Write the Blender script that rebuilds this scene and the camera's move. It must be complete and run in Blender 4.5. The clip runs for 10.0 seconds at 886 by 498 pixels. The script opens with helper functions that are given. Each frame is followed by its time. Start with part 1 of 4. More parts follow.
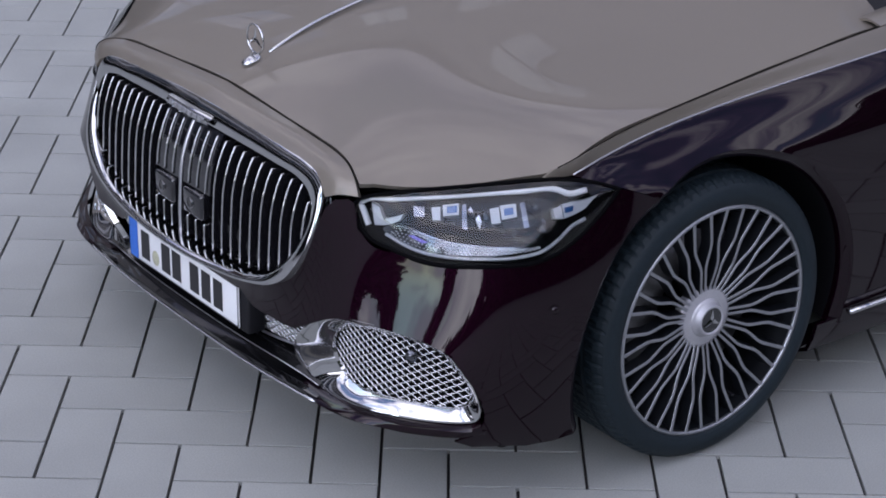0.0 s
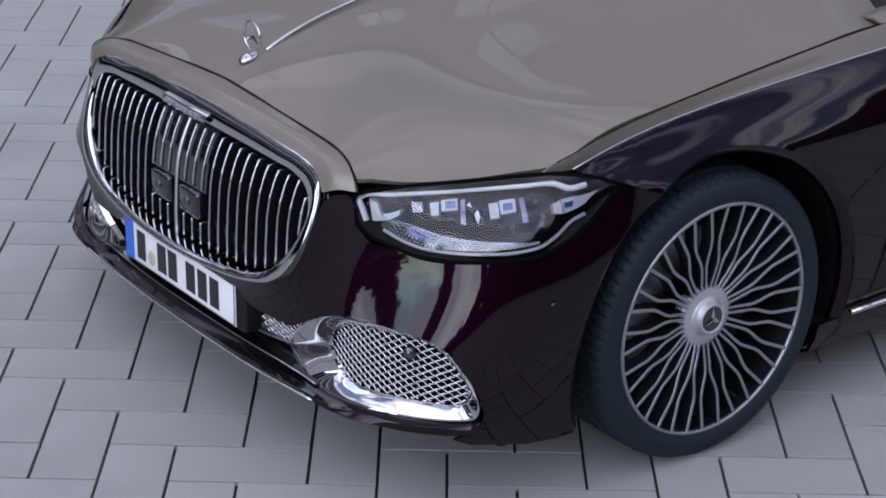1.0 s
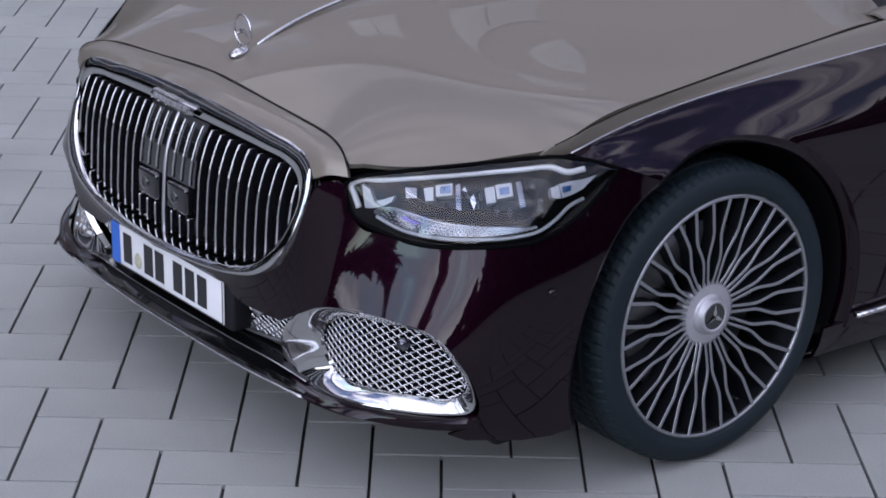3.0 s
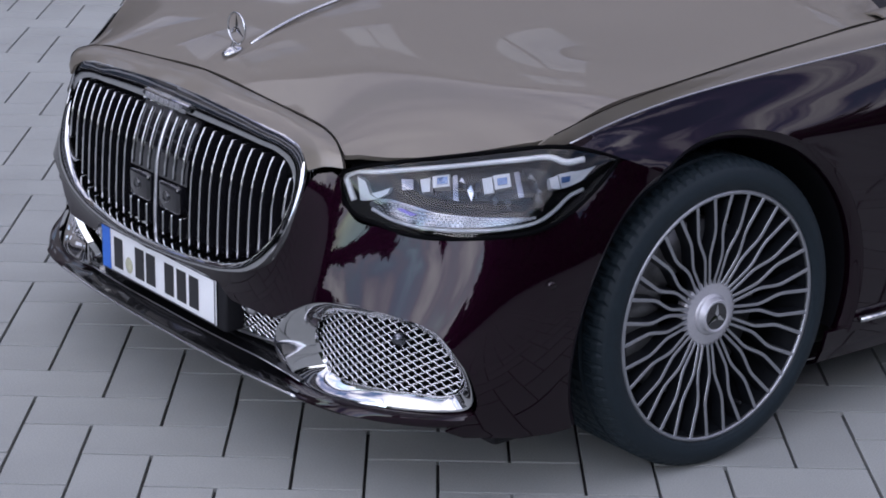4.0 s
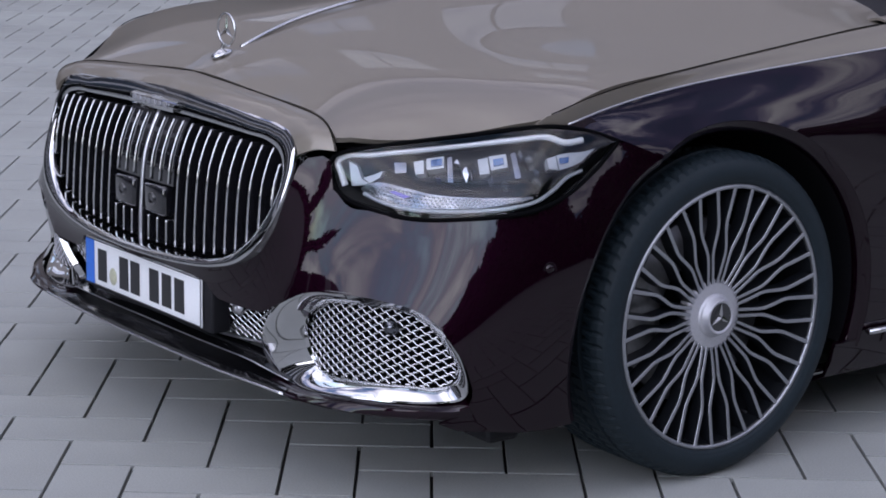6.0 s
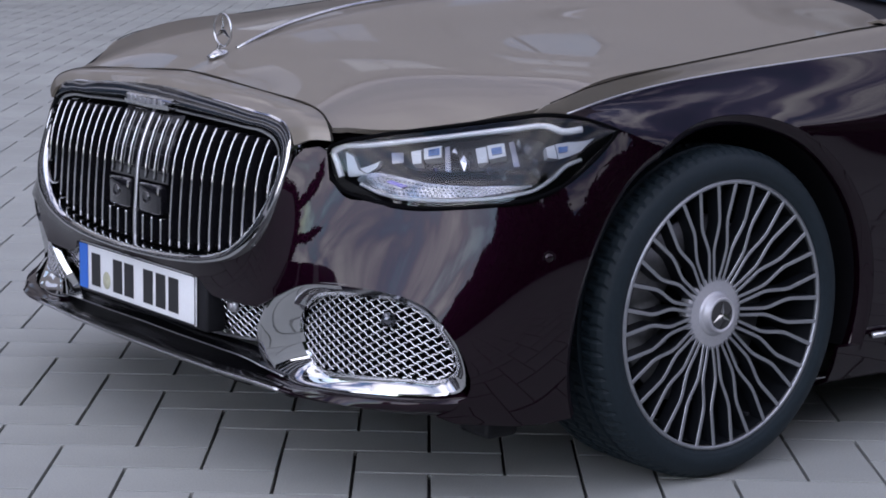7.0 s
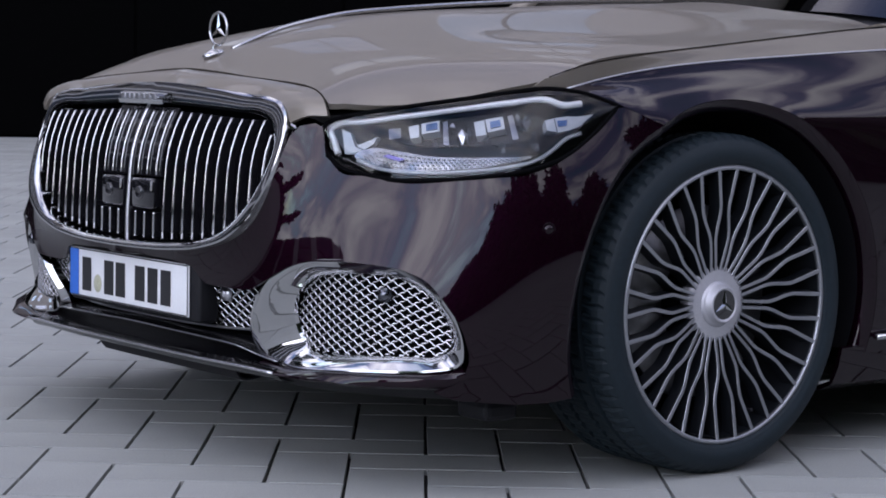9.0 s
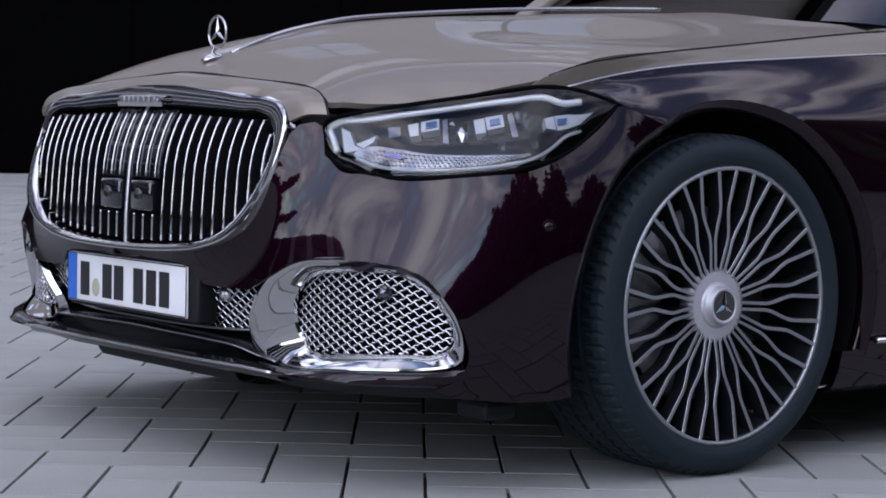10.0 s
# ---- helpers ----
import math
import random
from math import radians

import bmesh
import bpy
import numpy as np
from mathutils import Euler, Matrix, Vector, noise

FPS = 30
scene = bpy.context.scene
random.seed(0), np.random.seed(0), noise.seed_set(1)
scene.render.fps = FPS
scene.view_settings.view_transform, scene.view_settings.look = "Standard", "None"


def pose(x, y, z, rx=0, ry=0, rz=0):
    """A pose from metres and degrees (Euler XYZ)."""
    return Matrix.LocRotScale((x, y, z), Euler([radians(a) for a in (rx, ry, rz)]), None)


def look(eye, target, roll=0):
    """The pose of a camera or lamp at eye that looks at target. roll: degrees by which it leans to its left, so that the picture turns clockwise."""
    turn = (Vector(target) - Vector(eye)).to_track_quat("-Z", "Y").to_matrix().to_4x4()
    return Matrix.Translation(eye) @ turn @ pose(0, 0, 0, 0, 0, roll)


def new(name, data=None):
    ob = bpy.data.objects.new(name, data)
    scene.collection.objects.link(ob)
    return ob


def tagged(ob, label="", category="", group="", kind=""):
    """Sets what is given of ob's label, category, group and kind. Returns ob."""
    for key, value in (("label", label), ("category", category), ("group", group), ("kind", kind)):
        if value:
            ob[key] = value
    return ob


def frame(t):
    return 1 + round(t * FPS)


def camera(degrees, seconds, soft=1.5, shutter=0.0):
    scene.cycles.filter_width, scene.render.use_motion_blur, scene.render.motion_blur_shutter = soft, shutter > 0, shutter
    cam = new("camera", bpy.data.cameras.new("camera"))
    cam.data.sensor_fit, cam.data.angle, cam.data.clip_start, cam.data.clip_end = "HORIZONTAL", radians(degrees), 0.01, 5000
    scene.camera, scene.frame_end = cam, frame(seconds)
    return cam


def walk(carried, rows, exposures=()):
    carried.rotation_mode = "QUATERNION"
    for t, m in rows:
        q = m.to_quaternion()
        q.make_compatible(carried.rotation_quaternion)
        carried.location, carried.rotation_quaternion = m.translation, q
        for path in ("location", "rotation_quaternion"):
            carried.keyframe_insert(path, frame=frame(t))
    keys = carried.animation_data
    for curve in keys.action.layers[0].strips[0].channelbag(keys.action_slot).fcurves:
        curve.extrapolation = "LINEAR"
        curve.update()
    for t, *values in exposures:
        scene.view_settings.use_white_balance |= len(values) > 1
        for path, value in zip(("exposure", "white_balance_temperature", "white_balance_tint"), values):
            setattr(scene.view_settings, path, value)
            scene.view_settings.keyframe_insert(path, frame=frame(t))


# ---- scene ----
from mathutils.geometry import delaunay_2d_cdt

cam = camera(24.037, 10.0, soft=1.8)
PATH = (
    (0, look((3.1370, 4.0514, 2.5019), (0.7185, 0.8536, 0.6894), 0.764)),
    (0.5, look((3.1351, 4.0469, 2.4641), (0.7082, 0.8426, 0.6746), 0.751)),
    (1, look((3.1333, 4.0452, 2.4146), (0.6954, 0.8288, 0.6621), 0.772)),
    (1.5, look((3.1289, 4.0399, 2.3602), (0.6783, 0.8105, 0.6498), 0.790)),
    (2, look((3.1260, 4.0354, 2.2959), (0.6613, 0.7925, 0.6320), 0.804)),
    (2.5, look((3.1244, 4.0336, 2.2074), (0.6417, 0.7719, 0.6081), 0.858)),
    (4, look((3.1164, 4.0133, 1.9031), (0.5685, 0.6928, 0.5457), 0.946)),
    (4.5, look((3.1084, 4.0038, 1.7861), (0.5395, 0.6609, 0.5270), 0.956)),
    (5, look((3.1046, 4.0017, 1.6726), (0.5167, 0.6363, 0.5166), 0.976)),
    (5.5, look((3.0976, 3.9977, 1.5614), (0.4940, 0.6119, 0.5041), 1.004)),
    (7, look((3.0801, 3.9873, 1.2437), (0.4390, 0.5529, 0.4758), 1.034)),
    (7.5, look((3.0817, 3.9795, 1.1401), (0.4245, 0.5372, 0.4692), 1.055)),
    (8, look((3.0788, 3.9760, 1.0453), (0.4128, 0.5245, 0.4627), 1.053)),
    (8.5, look((3.0811, 3.9733, 0.9226), (0.4024, 0.5138, 0.4576), 1.112)),
    (9, look((3.0770, 3.9701, 0.8197), (0.3930, 0.5034, 0.4487), 1.090)),
    (9.5, look((3.0807, 3.9677, 0.7452), (0.3893, 0.4999, 0.4439), 1.080)),
    (10, look((3.0816, 3.9647, 0.7300), (0.3866, 0.4977, 0.4521), 1.103)),
)
walk(cam, PATH, ((0, 0.53, 6220, 1), (10, 0.53, 6220, 1)))

# ---- world and sun ----
world = bpy.data.worlds.new("dusk_sky")
scene.world = world
world.use_nodes = True
wn, wl = world.node_tree.nodes, world.node_tree.links
wn.clear()
SUN_EL, SUN_AZ = radians(26), radians(28)
sky = wn.new("ShaderNodeTexSky")
sky.sky_type, sky.sun_disc = "NISHITA", False
sky.sun_elevation, sky.sun_rotation = SUN_EL, radians(90) - SUN_AZ
sky.air_density, sky.dust_density, sky.ozone_density = 1.0, 0.4, 3.0
wcoord = wn.new("ShaderNodeTexCoord")
wmap = wn.new("ShaderNodeMapping")
wmap.inputs["Scale"].default_value = (1.0, 1.35, 3.4)
wmap.inputs["Rotation"].default_value = (0.0, 0.12, 0.5)
wl.new(wcoord.outputs["Generated"], wmap.inputs["Vector"])
cloud = wn.new("ShaderNodeTexNoise")
cloud.inputs["Scale"].default_value, cloud.inputs["Detail"].default_value, cloud.inputs["Roughness"].default_value = 3.1, 7.0, 0.55
cloud.inputs["Distortion"].default_value = 0.3
wl.new(wmap.outputs["Vector"], cloud.inputs["Vector"])
cover = wn.new("ShaderNodeValToRGB")
cover.color_ramp.elements[0].position, cover.color_ramp.elements[1].position = 0.36, 0.52
wl.new(cloud.outputs["Fac"], cover.inputs["Fac"])
shade = wn.new("ShaderNodeValToRGB")
shade.color_ramp.elements[0].position, shade.color_ramp.elements[0].color = 0.44, (1.85, 1.65, 3.35, 1)
shade.color_ramp.elements[1].position, shade.color_ramp.elements[1].color = 0.66, (10.0, 9.1, 10.2, 1)
wl.new(cloud.outputs["Fac"], shade.inputs["Fac"])
wmix = wn.new("ShaderNodeMix")
wmix.data_type = "RGBA"
wl.new(cover.outputs["Color"], wmix.inputs["Factor"])
wl.new(sky.outputs["Color"], wmix.inputs["A"])
wl.new(shade.outputs["Color"], wmix.inputs["B"])
bg = wn.new("ShaderNodeBackground")
bg.inputs["Strength"].default_value = 0.15
# the low evening sun's wide glow behind the clouds
glow_dot = wn.new("ShaderNodeVectorMath")
glow_dot.operation = "DOT_PRODUCT"
glow_dot.inputs[1].default_value = (math.cos(radians(22)) * 0.985, math.sin(radians(22)) * 0.985, 0.17)
wl.new(wcoord.outputs["Generated"], glow_dot.inputs[0])
glow = wn.new("ShaderNodeMapRange")
glow.interpolation_type = "SMOOTHSTEP"
glow.inputs["From Min"].default_value, glow.inputs["From Max"].default_value = 0.45, 1.0
glow.inputs["To Min"].default_value, glow.inputs["To Max"].default_value = 1.0, 2.4
wl.new(glow_dot.outputs["Value"], glow.inputs["Value"])
glow_mul = wn.new("ShaderNodeVectorMath")
glow_mul.operation = "SCALE"
wl.new(wmix.outputs["Result"], glow_mul.inputs[0])
wl.new(glow.outputs["Result"], glow_mul.inputs["Scale"])
wl.new(glow_mul.outputs["Vector"], bg.inputs["Color"])
wout = wn.new("ShaderNodeOutputWorld")
wl.new(bg.outputs["Background"], wout.inputs["Surface"])
sun = new("sun", bpy.data.lights.new("sun", "SUN"))
sun.data.energy, sun.data.angle, sun.data.color = 0.95, radians(110), (0.95, 0.89, 0.98)
sun.matrix_world = look((math.cos(SUN_AZ) * 30, math.sin(SUN_AZ) * 30, math.tan(SUN_EL) * 30), (0, 0, 0))


# ---- materials ----
def material(name, color, rough=0.5, metal=0.0, coat=0.0, grain=0.0, grain_scale=200.0, bump=0.0, bump_scale=300.0, island=0.0, spec=0.5, stain=0.0, stain_scale=3.0, coat_rough=0.015):
    m = bpy.data.materials.new(name)
    m.use_nodes = True
    n, l = m.node_tree.nodes, m.node_tree.links
    b = n["Principled BSDF"]
    b.inputs["Base Color"].default_value = (*color, 1)
    b.inputs["Roughness"].default_value = rough
    b.inputs["Metallic"].default_value = metal
    b.inputs["Coat Weight"].default_value = coat
    b.inputs["Coat Roughness"].default_value = coat_rough
    b.inputs["Coat IOR"].default_value = 1.5
    b.inputs["Specular IOR Level"].default_value = spec
    tc = n.new("ShaderNodeTexCoord")
    last = None

    def noise_node(scale, detail=4.0):
        t = n.new("ShaderNodeTexNoise")
        t.inputs["Scale"].default_value, t.inputs["Detail"].default_value = scale, detail
        l.new(tc.outputs["Object"], t.inputs["Vector"])
        return t

    def mul(fac_socket, low, high):
        nonlocal last
        r = n.new("ShaderNodeMapRange")
        r.inputs["To Min"].default_value, r.inputs["To Max"].default_value = low, high
        r.inputs["From Min"].default_value, r.inputs["From Max"].default_value = (0.3, 0.7) if fac_socket.node.bl_idname == "ShaderNodeTexNoise" else (0, 1)
        l.new(fac_socket, r.inputs["Value"])
        v = n.new("ShaderNodeVectorMath")
        v.operation = "SCALE"
        if last is None:
            v.inputs[0].default_value = color
        else:
            l.new(last, v.inputs[0])
        l.new(r.outputs["Result"], v.inputs["Scale"])
        last = v.outputs["Vector"]

    if grain:
        mul(noise_node(grain_scale).outputs["Fac"], 1 - grain, 1 + grain)
    if stain:
        mul(noise_node(stain_scale, 5.0).outputs["Fac"], 1 - stain, 1 + stain)
    if island:
        mul(n.new("ShaderNodeNewGeometry").outputs["Random Per Island"], 1 - island, 1 + island)
        mul(n.new("ShaderNodeObjectInfo").outputs["Random"], 1 - island, 1 + island)
    if last is not None:
        l.new(last, b.inputs["Base Color"])
    if bump:
        bp = n.new("ShaderNodeBump")
        bp.inputs["Strength"].default_value, bp.inputs["Distance"].default_value = bump, 0.002
        l.new(noise_node(bump_scale, 6.0).outputs["Fac"], bp.inputs["Height"])
        l.new(bp.outputs["Normal"], b.inputs["Normal"])
    return m


SILVER = material("warm_silver_paint", (0.180, 0.160, 0.130), 0.45, 0.40, 0.45, grain=0.05, grain_scale=900)
WINE = material("dark_wine_paint", (0.0065, 0.0009, 0.0042), 0.38, 0.55, 0.72, grain=0.1, grain_scale=900, spec=0.0, coat_rough=0.03)
CHROME = material("chrome", (0.56, 0.565, 0.57), 0.06, 1.0, grain=0.03, grain_scale=40)
HUBMETAL = material("brushed_hub_alloy", (0.50, 0.50, 0.53), 0.45, 0.55, grain=0.06, grain_scale=300)
SATIN = material("satin_metal", (0.60, 0.60, 0.63), 0.32, 1.0, grain=0.05, grain_scale=300)
FACED = material("machined_alloy", (0.36, 0.37, 0.395), 0.38, 0.9, grain=0.06, grain_scale=400)
GLOSS = material("gloss_black", (0.008, 0.008, 0.010), 0.08, 0.0, 0.8, grain=0.1)
SPLIT = material("black_splitter_plastic", (0.003, 0.003, 0.0035), 0.22, 0.0, 0.5, grain=0.15, spec=0.2)
BLACK = material("matte_black_plastic", (0.007, 0.007, 0.009), 0.6, grain=0.2, bump=0.2, spec=0.25)
# near-black with the shade of deep recesses in its colour; also colours black rims
VOID = material("cavity_shade_and_rim_black", (0.002, 0.002, 0.0025), 0.85, grain=0.2, spec=0.04)
RUBBER = material("tyre_rubber", (0.0090, 0.0158, 0.0210), 0.60, grain=0.15, grain_scale=120, bump=0.15, bump_scale=500, spec=0.28)
DARKALLOY = material("black_painted_alloy", (0.007, 0.008, 0.010), 0.35, 0.1, 0.1, grain=0.1, spec=0.3)
WIRE = material("bright_screen_wire", (0.66, 0.66, 0.68), 0.24, 1.0, grain=0.05, grain_scale=200)
GUIDE = material("frosted_light_guide", (0.46, 0.48, 0.51), 0.30, 0.0, 0.3, grain=0.05, grain_scale=120)
MARK = material("violet_printed_mark", (0.16, 0.13, 0.50), 0.4, grain=0.1)
STEEL = material("brake_steel", (0.25, 0.25, 0.26), 0.4, 1.0, grain=0.1, grain_scale=80)
PLATE = material("white_plate_sheet", (0.74, 0.75, 0.76), 0.35, grain=0.03)
INK = material("black_plate_ink", (0.012, 0.012, 0.014), 0.4, grain=0.1)
BLUE = material("blue_plate_band", (0.03, 0.13, 0.52), 0.4, grain=0.05)
SEAL = material("seal_sticker", (0.42, 0.42, 0.30), 0.5, grain=0.2, grain_scale=300)
LAMPWHITE = material("white_light_guide", (0.84, 0.85, 0.86), 0.18, 0.0, 0.5, grain=0.03)
MIRROR = material("bright_lamp_reflector", (0.40, 0.41, 0.44), 0.16, 1.0, grain=0.1, grain_scale=30)
LENS = material("lamp_lens", (0.03, 0.09, 0.24), 0.05, 0.3, 1.0, grain=0.1)
REFLECTOR = material("lamp_reflector", (0.15, 0.155, 0.175), 0.14, 1.0, grain=0.4, grain_scale=30)
PAVER = material("concrete_paver", (0.308, 0.318, 0.302), 0.78, grain=0.10, grain_scale=260, bump=0.35, bump_scale=420, island=0.028, stain=0.11, stain_scale=1.6, spec=0.18)
JOINT = material("joint_sand", (0.045, 0.042, 0.042), 0.95, grain=0.3, grain_scale=150, bump=0.5)
GROUND = material("far_paving", (0.268, 0.276, 0.263), 0.85, grain=0.12, grain_scale=30, stain=0.12, stain_scale=0.8)
TAUPE = material("taupe_render", (0.30, 0.275, 0.25), 0.8, grain=0.06, grain_scale=40, stain=0.10, stain_scale=0.6)
PANE = material("sky_mirroring_window_pane", (0.34, 0.36, 0.38), 0.03, 0.9, grain=0.05, grain_scale=2)
FACADE = material("pale_render", (0.55, 0.54, 0.53), 0.8, grain=0.06, grain_scale=40, stain=0.08, stain_scale=1.0)
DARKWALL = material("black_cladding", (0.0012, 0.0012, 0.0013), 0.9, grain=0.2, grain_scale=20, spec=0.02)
FOLIAGE = material("foliage", (0.035, 0.055, 0.02), 0.8, grain=0.35, grain_scale=3, island=0.3)


def glass_material(name, ior, tint=(1, 1, 1)):
    m = bpy.data.materials.new(name)
    m.use_nodes = True
    n, l = m.node_tree.nodes, m.node_tree.links
    n.remove(n["Principled BSDF"])
    f, t, g, x = n.new("ShaderNodeFresnel"), n.new("ShaderNodeBsdfTransparent"), n.new("ShaderNodeBsdfGlossy"), n.new("ShaderNodeMixShader")
    f.inputs["IOR"].default_value = ior
    t.inputs["Color"].default_value = (*tint, 1)
    g.inputs["Roughness"].default_value = 0.01
    l.new(f.outputs[0], x.inputs[0])
    l.new(t.outputs[0], x.inputs[1])
    l.new(g.outputs[0], x.inputs[2])
    l.new(x.outputs[0], n["Material Output"].inputs["Surface"])
    return m


COVER = glass_material("clear_lamp_cover", 1.47, (0.93, 0.95, 0.97))
SCREEN = glass_material("tinted_window_glass", 1.55, (0.10, 0.11, 0.12))


# ---- tools for surfaces ----
FRONT = (
    (1.02650, -0.10545, 0.01475, 0.04278, -0.02050),
    (0.26613, -0.08855, -0.18207, 0.21628, 0.03210),
    (0.05265, 1.10175, 0.06908, -1.01990, 0.15367),
    (-0.69478, -0.74524, -0.31189, -0.14326, -0.41417),
    (-0.35095, -1.68567, 0.26548, 1.87422, -0.73160),
    (0.81114, 1.59387, 1.06894, 1.72103, 4.43433),
    (0.21604, 0.62296, -1.19368, -4.97920, -5.76856),
    (-0.32690, -0.67963, 0.25523, 2.29145, 2.32454),
)
HOOD = (
    (0.97206, -0.33108, 0.58983, -0.51793, 0.16621),
    (-0.05013, -0.01478, 0.43062, -0.81615, 0.35171),
    (-0.02551, 0.37378, -0.39330, 0.21057, -0.13069),
    (-0.09256, 0.62898, -4.20097, 6.88848, -2.97281),
    (-0.09830, -0.10214, -1.57151, 1.76787, -0.21178),
    (0.03188, -1.18285, 7.75183, -13.63940, 5.44709),
    (0.05519, -0.27508, 2.94304, -4.38836, 1.53216),
    (-0.00303, 0.46580, -2.83979, 4.15037, 0.05727),
)


def spline(points, n, closed=False):
    """A smooth curve through a few points, n samples, even in length."""
    p = np.array(points, float)
    if closed:
        m = len(p)
        p = np.concatenate([p[-3:], p, p[:4]])
    s = np.r_[0, np.cumsum(np.sqrt((np.diff(p, axis=0) ** 2).sum(1)))]
    g = np.gradient(p, s, axis=0)
    lo, hi = (s[3], s[3 + m]) if closed else (0, s[-1])
    q = np.linspace(lo, hi, n, endpoint=not closed)
    k = np.clip(np.searchsorted(s, q, side="right") - 1, 0, len(s) - 2)
    h = (s[k + 1] - s[k])[:, None]
    t = (q - s[k])[:, None] / h
    return (2 * t**3 - 3 * t**2 + 1) * p[k] + (t**3 - 2 * t**2 + t) * h * g[k] + (3 * t**2 - 2 * t**3) * p[k + 1] + (t**3 - t**2) * h * g[k + 1]


def front(q):
    """The nose's outer skin: an angle round the axle's middle (degrees) and a height."""
    q = np.atleast_2d(q)
    u, h = np.clip((np.abs(q[:, 0]) - 42) / 42, -1, 1.05), np.clip((q[:, 1] - 0.48) / 0.3, -1, 1)
    r = np.polynomial.polynomial.polyval2d(u, h, np.array(FRONT))
    a = np.radians(q[:, 0])
    return np.stack([r * np.cos(a), r * np.sin(a), q[:, 1]], 1)


def hood(q, drop=0.0):
    """The hood's smooth crown over x and y."""
    q = np.atleast_2d(q)
    z = np.polynomial.polynomial.polyval2d(q[:, 0] / 0.8, (q[:, 1] / 0.9) ** 2, np.array(HOOD))
    return np.stack([q[:, 0], q[:, 1], z - drop], 1)


FX = np.array((-5.0, -1.0, -0.48, -0.32, -0.1, 0.05, 0.19, 0.33, 0.39, 0.47))
SECTION = np.array((  # at each FX: hood line y, z; pin line y, z; shoulder y, z
    (0.900, 1.010, 0.915, 0.950, 0.972, 0.76),
    (0.880, 0.972, 0.905, 0.915, 0.968, 0.71),
    (0.862, 0.935, 0.890, 0.886, 0.968, 0.72),
    (0.860, 0.917, 0.883, 0.875, 0.972, 0.725),
    (0.859, 0.893, 0.875, 0.860, 0.978, 0.735),
    (0.864, 0.878, 0.875, 0.849, 0.982, 0.735),
    (0.870, 0.863, 0.875, 0.832, 0.984, 0.712),
    (0.884, 0.843, 0.882, 0.808, 0.945, 0.769),
    (0.889, 0.829, 0.888, 0.792, 0.914, 0.786),
    (0.870, 0.800, 0.870, 0.790, 0.900, 0.780),
))

GX = np.arange(-5.0, 0.4701, 0.005)
raw = np.stack([np.interp(GX, FX, c) for c in SECTION.T], 1)
SECT = []
for x in GX:  # evened along the flank, less so towards the lamp
    h = max(min(0.22, (0.47 - x) * 0.45), 0.006)
    w = np.clip(1 - np.abs(GX - x) / h, 0, None)
    SECT.append((raw * w[:, None]).sum(0) / w.sum())
SECT = np.array(SECT)


def side(q):
    """The left flank's skin: x and a height."""
    out = []
    for x, z in np.atleast_2d(q):
        hy, hz, py, pz, sy, sz = (np.interp(x, GX, c) for c in SECT.T)
        zs = (0.10, 0.22, 0.42, 0.58, sz, pz + (sz - pz) * 0.5, pz, hz, hz + 0.06)
        ys = (0.90, 0.955, 0.972, 0.978 + (sy - 0.978) * min(max((x - 0.12) / 0.2, 0), 1), sy, py + (sy - py) * 0.5 + 0.010, py, hy, hy - 0.05)
        k = int(np.clip(np.searchsorted(zs, z) - 1, 0, 7))
        d = [(ys[i + 1] - ys[i]) / max(zs[i + 1] - zs[i], 1e-4) for i in range(8)]
        m = [d[0]] + [0 if d[i] * d[i - 1] <= 0 else 2 * d[i] * d[i - 1] / (d[i] + d[i - 1]) for i in range(1, 8)] + [d[7]]
        h = max(zs[k + 1] - zs[k], 1e-4)
        t = (z - zs[k]) / h
        y = (2 * t**3 - 3 * t**2 + 1) * ys[k] + (t**3 - 2 * t**2 + t) * h * m[k] + (3 * t**2 - 2 * t**3) * ys[k + 1] + (t**3 - t**2) * h * m[k + 1]
        out.append((x, y, z))
    return np.array(out)


def inside(p, poly):
    x, y = p[:, 0:1], p[:, 1:2]
    a, b = poly, np.roll(poly, -1, 0)
    cross = ((a[:, 1] > y) != (b[:, 1] > y)) & (x < (b[:, 0] - a[:, 0]) * (y - a[:, 1]) / (b[:, 1] - a[:, 1] + 1e-12) + a[:, 0])
    return cross.sum(1) % 2 == 1


def fill(outline, steps, holes=()):
    """Triangles of a flat outline with an inner grid: places and faces in 2D."""
    steps = np.array(steps, float)
    rings = [np.array(outline, float) / steps] + [np.array(h, float) / steps for h in holes]
    lo, hi = rings[0].min(0), rings[0].max(0)
    gx, gy = np.meshgrid(np.arange(lo[0], hi[0], 1.0), np.arange(lo[1], hi[1], 1.0), indexing="ij")
    grid = np.stack([gx.ravel(), gy.ravel()], 1)
    ok = inside(grid, rings[0])
    for h in rings[1:]:
        ok &= ~inside(grid, h)
    edge = np.concatenate(rings)
    near = np.array([((edge - g) ** 2).sum(1).min() > 0.16 for g in grid]) if len(grid) else ok
    grid = grid[ok & near]
    verts, edges = [], []
    for r in rings:
        n0 = len(verts)
        verts += [Vector(v) for v in r]
        edges += [(n0 + i, n0 + (i + 1) % len(r)) for i in range(len(r))]
    verts += [Vector(v) for v in grid]
    v, _, f, *_ = delaunay_2d_cdt(verts, edges, [], 0, 1e-7)
    v = np.array([tuple(a) for a in v])
    f = [tuple(a) for a in f]
    mid = np.array([v[list(a)].mean(0) for a in f])
    keep = inside(mid, rings[0])
    for h in rings[1:]:
        keep &= ~inside(mid, h)
    return v * steps, [a for a, k in zip(f, keep) if k]


